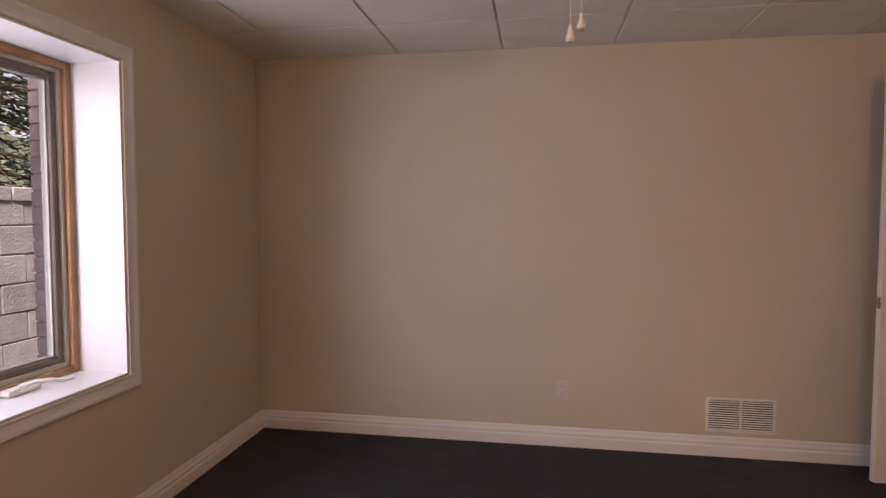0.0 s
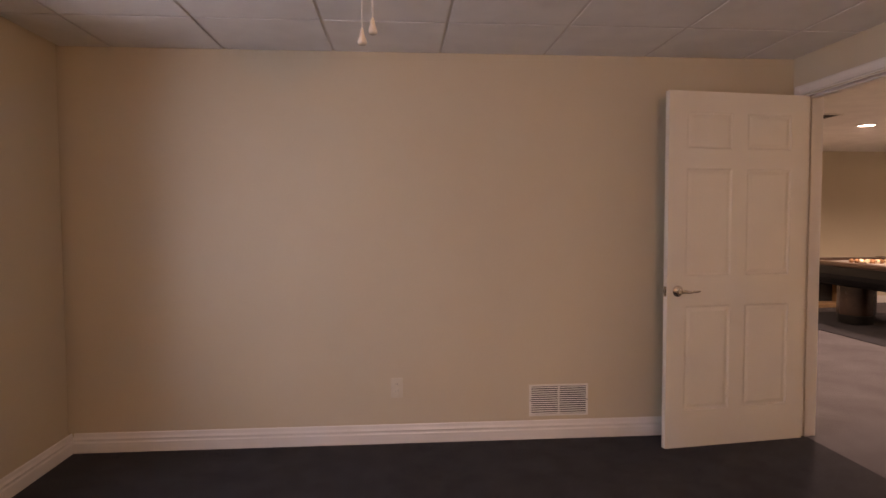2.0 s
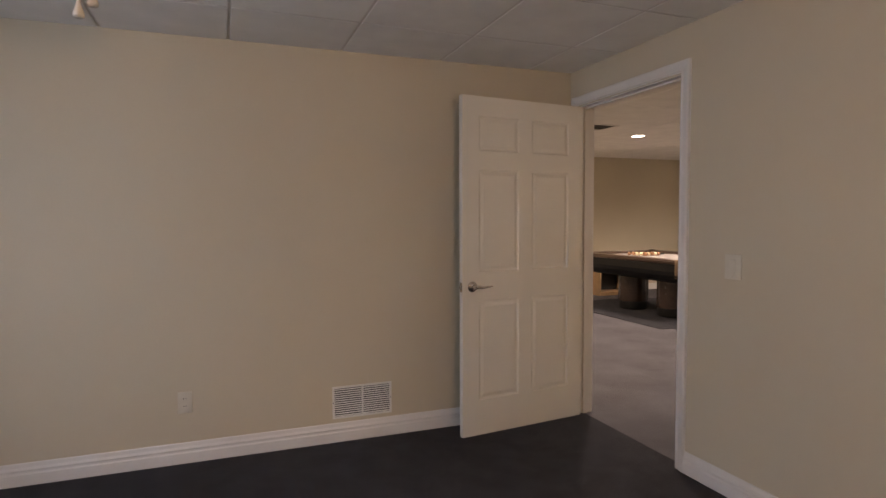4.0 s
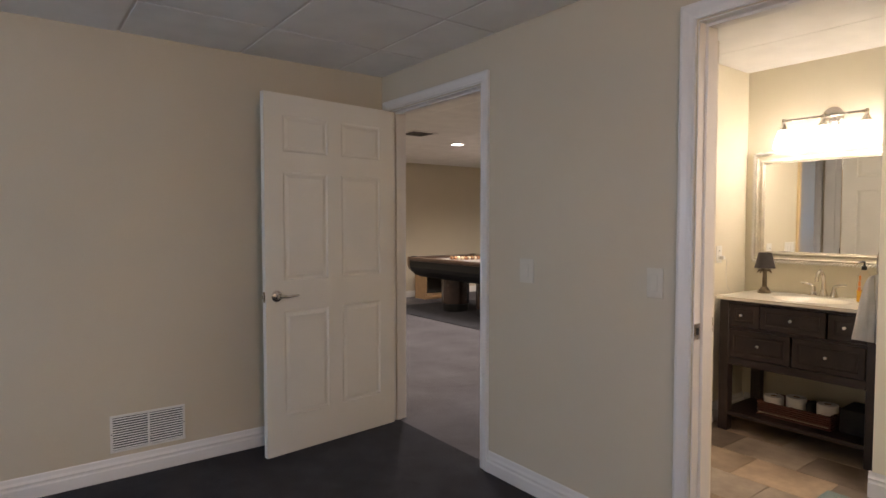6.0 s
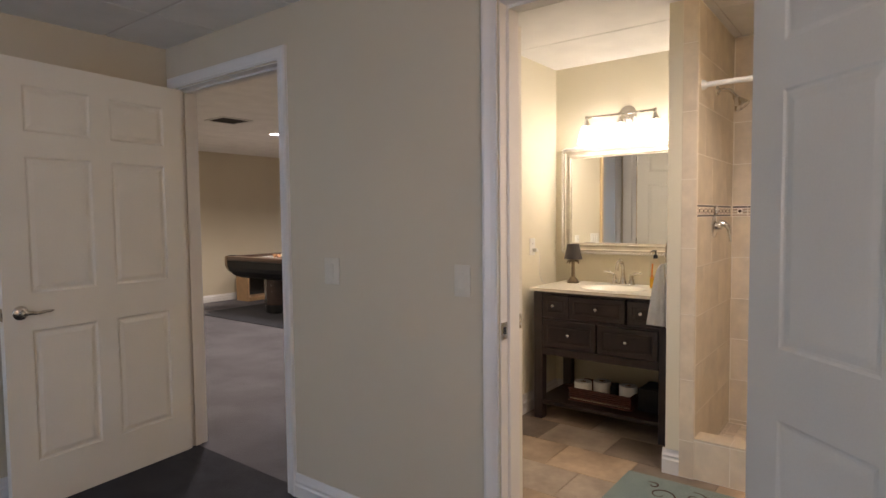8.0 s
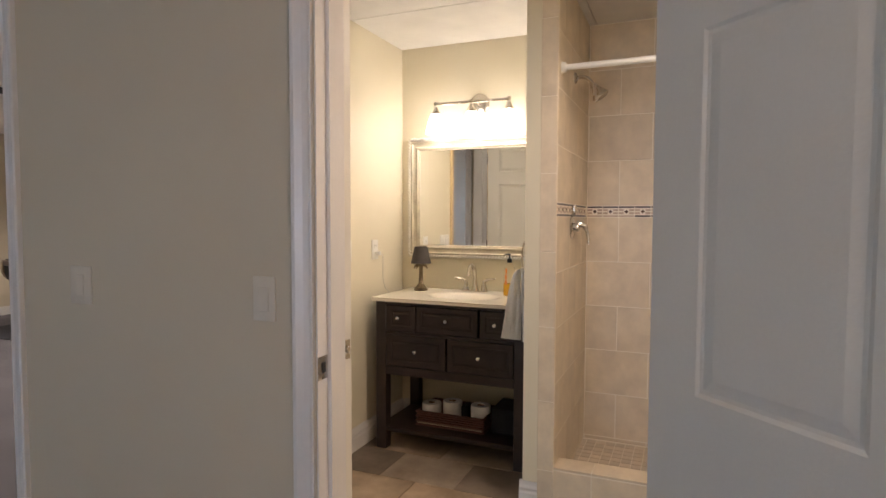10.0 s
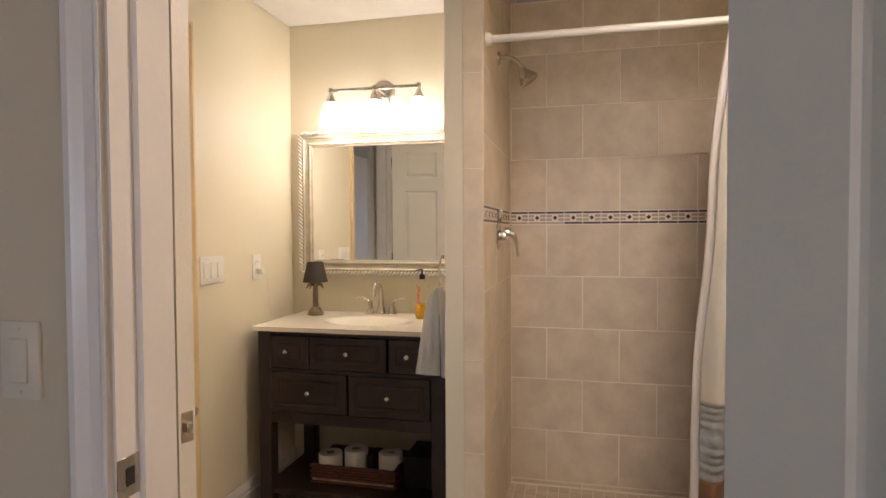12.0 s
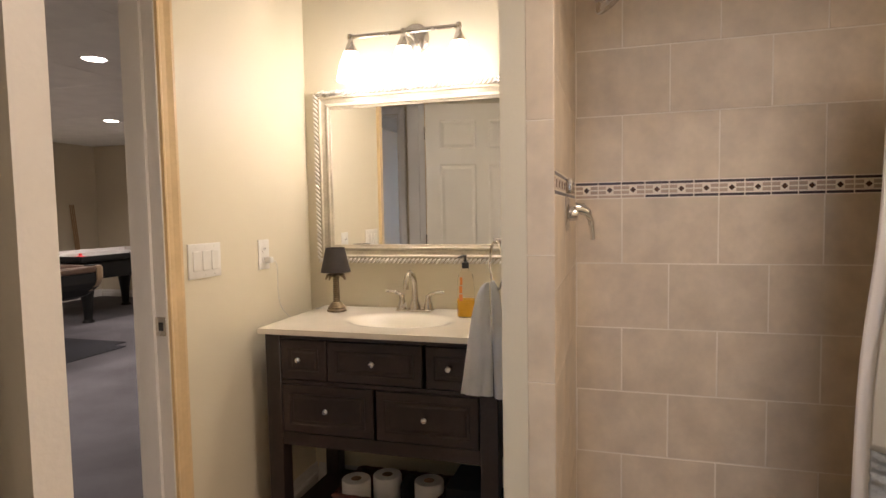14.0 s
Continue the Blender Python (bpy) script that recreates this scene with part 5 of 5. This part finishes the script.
# dark sheet laid on the carpet in place of the pool table's shadow
mt_ = thing("table_shade_patch", pose(0, 0, 0), "flat dark sheet standing for the pool table's shadow on the carpet", "rug")
bm = bmesh.new()
box(bm, 2.60, 4.46, 1.92, 4.42, CARPET_Z, CARPET_Z + 0.008)
bmesh.ops.bevel(bm, geom=[e for e in bm.edges if abs(e.verts[0].co.z - e.verts[1].co.z) > 0.001], offset=0.16, segments=6, affect="EDGES")
part("rug_body", bm, CARPET, mt_)
cv = thing("ceiling_vent", pose(1.93, 2.44, POOL_C), "white-framed ceiling air vent with dark slats", "air vent")
B("frame", [(-0.18, 0.18, -0.18, -0.155, -0.012, 0), (-0.18, 0.18, 0.155, 0.18, -0.012, 0), (-0.18, -0.155, -0.155, 0.155, -0.012, 0), (0.155, 0.18, -0.155, 0.155, -0.012, 0)], VENT_WHITE, cv)
# black sheet in place of the shade up inside the vent
B("backing", (-0.155, 0.155, -0.155, 0.155, -0.002, -0.0005), HOLE_SHADE, cv)
# slats coloured much darker than the frame
for k in range(7):
    B("slat", (-0.155, 0.155, -0.142 + k * 0.044, -0.134 + k * 0.044, -0.011, -0.006), VENT_DARK, cv)

lb = thing("leaning_cabinet", pose(4.03, 5.00, CARPET_Z), "small pine-framed box with a dark inside against the far wall", "storage box")
for q in (-0.30, 0.27):
    B("side", (q, q + 0.03, -0.16, 0.16, 0.0, 0.46), CUE, lb, 0.002)
B("shelf", (-0.27, 0.27, -0.16, 0.16, 0.0, 0.06), CUE, lb, 0.002)
B("top", (-0.27, 0.27, -0.16, 0.16, 0.43, 0.46), CUE, lb, 0.002)
B("back", (-0.27, 0.27, 0.14, 0.155, 0.06, 0.43), HOLE_SHADE, lb)
rkc = thing("cue_rack", pose(6.75, POOL_N - 0.12, CARPET_Z), "wooden pool cues leaning in the corner", "pool cues")
for k in range(3):
    T("cue", [(k * 0.03, 0, 0.0), (k * 0.03 - 0.06, 0.09, 1.46)], [0.016, 0.008], CUE, rkc, 8)

# ---- pieces: tiles, bricks, blocks ----
meshes = {}


def piece(name, parent, dims, m, material, bevel=0.0012):
    """A piece of the given size centred on its own origin at the pose m; alike pieces share one mesh."""
    key = (tuple(round(v, 4) for v in dims), material.name)
    if key not in meshes:
        bm = bmesh.new()
        a, b, c = (v / 2 for v in dims)
        box(bm, -a, a, -b, b, -c, c, bevel=bevel)
        me = bpy.data.meshes.new(name)
        bmesh.ops.recalc_face_normals(bm, faces=bm.faces[:])
        bm.to_mesh(me)
        bm.free()
        me.materials.append(material)
        meshes[key] = me
    ob = new(name, meshes[key])
    ob.parent = parent
    ob.matrix_basis = m
    return ob


TW, TH, G = 0.335, 0.2475, 0.005
prnd = random.Random(11)


def tile_span(a, b, ofs, step):
    """The pieces between a and b of a course whose joints lie at ofs + k * step."""
    k = math.floor((a - ofs) / step)
    while ofs + k * step < b:
        lo, hi = max(a, ofs + k * step), min(b, ofs + (k + 1) * step)
        if hi - lo > 0.012:
            yield lo, hi
        k += 1


courses = [(0.055, 0.077)] + [(0.077 + TH * k, 0.077 + TH * (k + 1)) for k in range(5)] + [(1.376 + TH * k, min(BATH_C, 1.376 + TH * (k + 1))) for k in range(4)]
for r, (z0, z1) in enumerate(courses):
    par = (r % 2) if r < 6 else ((r + 1) % 2)
    oy = (-2.667 if par else -2.834)
    for a, b in tile_span(SH_S, PART_S - 0.008, oy, TW):
        piece("tile", back, (0.008, b - a - G, z1 - z0 - G), pose(TILE_E + 0.004 + prnd.uniform(-0.0004, 0.0004), (a + b) / 2, (z0 + z1) / 2), SHOWER_TILE)
    for a, b in tile_span(PART_X + 0.008, TILE_E - 0.001, 1.955 if par else 1.80, TW):
        piece("tile", back, (b - a - G, 0.008, z1 - z0 - G), pose((a + b) / 2, PART_S - 0.004, (z0 + z1) / 2), SHOWER_TILE)
        piece("tile", back, (b - a - G, 0.008, z1 - z0 - G), pose((a + b) / 2, SH_S - 0.004, (z0 + z1) / 2), SHOWER_TILE)
for zt0, zt1 in ((0.19, 0.50), (0.50, 0.83), (0.83, 1.16), (1.16, 1.50), (1.50, 1.83), (1.83, 2.16), (2.16, BATH_C)):
    piece("tile", trimwall, (0.010, 0.070, zt1 - zt0 - 0.003), pose(PART_X - 0.008, PART_S + 0.027, (zt0 + zt1) / 2), SHOWER_TILE)
piece("tile", trimwall, (0.010, 0.070, 0.185), pose(PART_X - 0.008, PART_S + 0.027, 0.096), SHOWER_TILE)

# accent band
bz = (1.314 + 1.376) / 2


def band_piece(axis, u, z, w, h, material, rot=0.0):
    if axis == "y":
        m = pose(TILE_E + 0.004, u, z) @ pose(0, 0, 0, rot, 0, 0)
        piece("accent_tile", back, (0.008, w, h), m, material, 0.0008)
    else:
        m = pose(u, PART_S - 0.004, z) @ pose(0, 0, 0, 0, rot, 0)
        piece("accent_tile", back, (w, 0.008, h), m, material, 0.0008)


for axis, a0, a1 in (("y", SH_S, PART_S - 0.008), ("x", PART_X + 0.008, TILE_E - 0.001)):
    step = 0.0845
    n = int((a1 - a0) / step)
    for k in range(n):
        u = a1 - (k + 0.5) * step if axis == "y" else a0 + (k + 0.5) * step
        band_piece(axis, u, bz + 0.0245, step - 0.004, 0.009, BAND_DARK)
        if axis == "x" or k > 2:
            band_piece(axis, u, bz - 0.0245, step - 0.004, 0.009, BAND_DARK)
        else:
            band_piece(axis, u, bz - 0.0245, step - 0.004, 0.009, BAND_LIGHT)
        band_piece(axis, u, bz, 0.0155, 0.0155, BAND_DIAMOND, 45)
        for s in (-1, 1):
            band_piece(axis, u + s * 0.0272, bz + 0.0085, 0.026, 0.012, BAND_LIGHT)
            band_piece(axis, u + s * 0.0272, bz - 0.0085, 0.026, 0.012, BAND_LIGHT)

# curb tiles
for a, b in tile_span(SH_S, PART_S - 0.001, -2.66, TW):
    piece("tile", curb, (0.008, b - a - 0.003, 0.190), pose(PART_X - 0.001, (a + b) / 2, 0.098), SHOWER_TILE)
    piece("tile", curb, (0.121, b - a - 0.003, 0.010), pose(PART_X + 0.0555, (a + b) / 2, 0.2025), SHOWER_TILE)
    piece("tile", curb, (0.008, b - a - 0.003, 0.140), pose(PART_X + 0.1145, (a + b) / 2, 0.126), SHOWER_TILE)
# shower floor mosaic
bm = bmesh.new()
x = PART_X + 0.121
while x < TILE_E - 0.02:
    y = SH_S + 0.002
    while y < PART_S - 0.03:
        box(bm, x, min(x + 0.048, TILE_E - 0.001), y, min(y + 0.048, PART_S - 0.009), 0.054, 0.0585)
        y += 0.0515
    x += 0.0515
part("mosaic", bm, MOSAIC, pan, kind="stuff")

# bathroom floor: slate-look tiles in running courses
FX, FY = 0.305, 0.405
row = 0
x = 0.125
while x < BATH_E:
    x1 = min(x + FX, BATH_E)
    for a, b in tile_span(BATH_S, BATH_N, -1.60 - (row % 2) * FY / 2, FY):
        if x > PART_X and b < PART_S + 0.02:
            continue
        if x > PART_X and a < PART_N < b:
            a = PART_N
        if x1 > PART_X > x and b < PART_N:
            hi = PART_X
        else:
            hi = x1
        if hi - x > 0.02 and b - a > 0.02:
            piece("tile", bath_floor, (hi - x - 0.004, b - a - 0.004, 0.008), pose((x + hi) / 2, (a + b) / 2, -0.004), SLATE, 0.0015)
    x += FX
    row += 1

# pier bricks
for k in range(36):
    z = 0.04 + k * 0.0765
    if k % 2:
        spans = [(-0.155, 0.045), (0.055, 0.265)]
    else:
        spans = [(-0.155, -0.055), (-0.045, 0.155), (0.165, 0.265)]
    for a, b in spans:
        piece("brick", pier, (b - a, 0.010, 0.066), pose((a + b) / 2, -0.210 + prnd.uniform(-0.001, 0.001), z), BRICK, 0.002)
    for a, b in ([(-0.205, 0.04), (0.05, 0.29)] if k % 2 else [(-0.205, -0.08), (-0.07, 0.17), (0.18, 0.29)]):
        piece("brick", pier, (0.010, b - a, 0.066), pose(-0.157, (a + b) / 2, z), BRICK, 0.002)
# retaining wall blocks
for r in range(7):
    z = 0.04 + r * 0.206
    y = -6.0 + (r % 2) * 0.21
    while y < 2.9:
        piece("block", rw, (0.05, 0.412, 0.198), pose(-0.008 + prnd.uniform(-0.008, 0.004), y + 0.21, z + 0.10), BLOCK, 0.006)
        y += 0.42
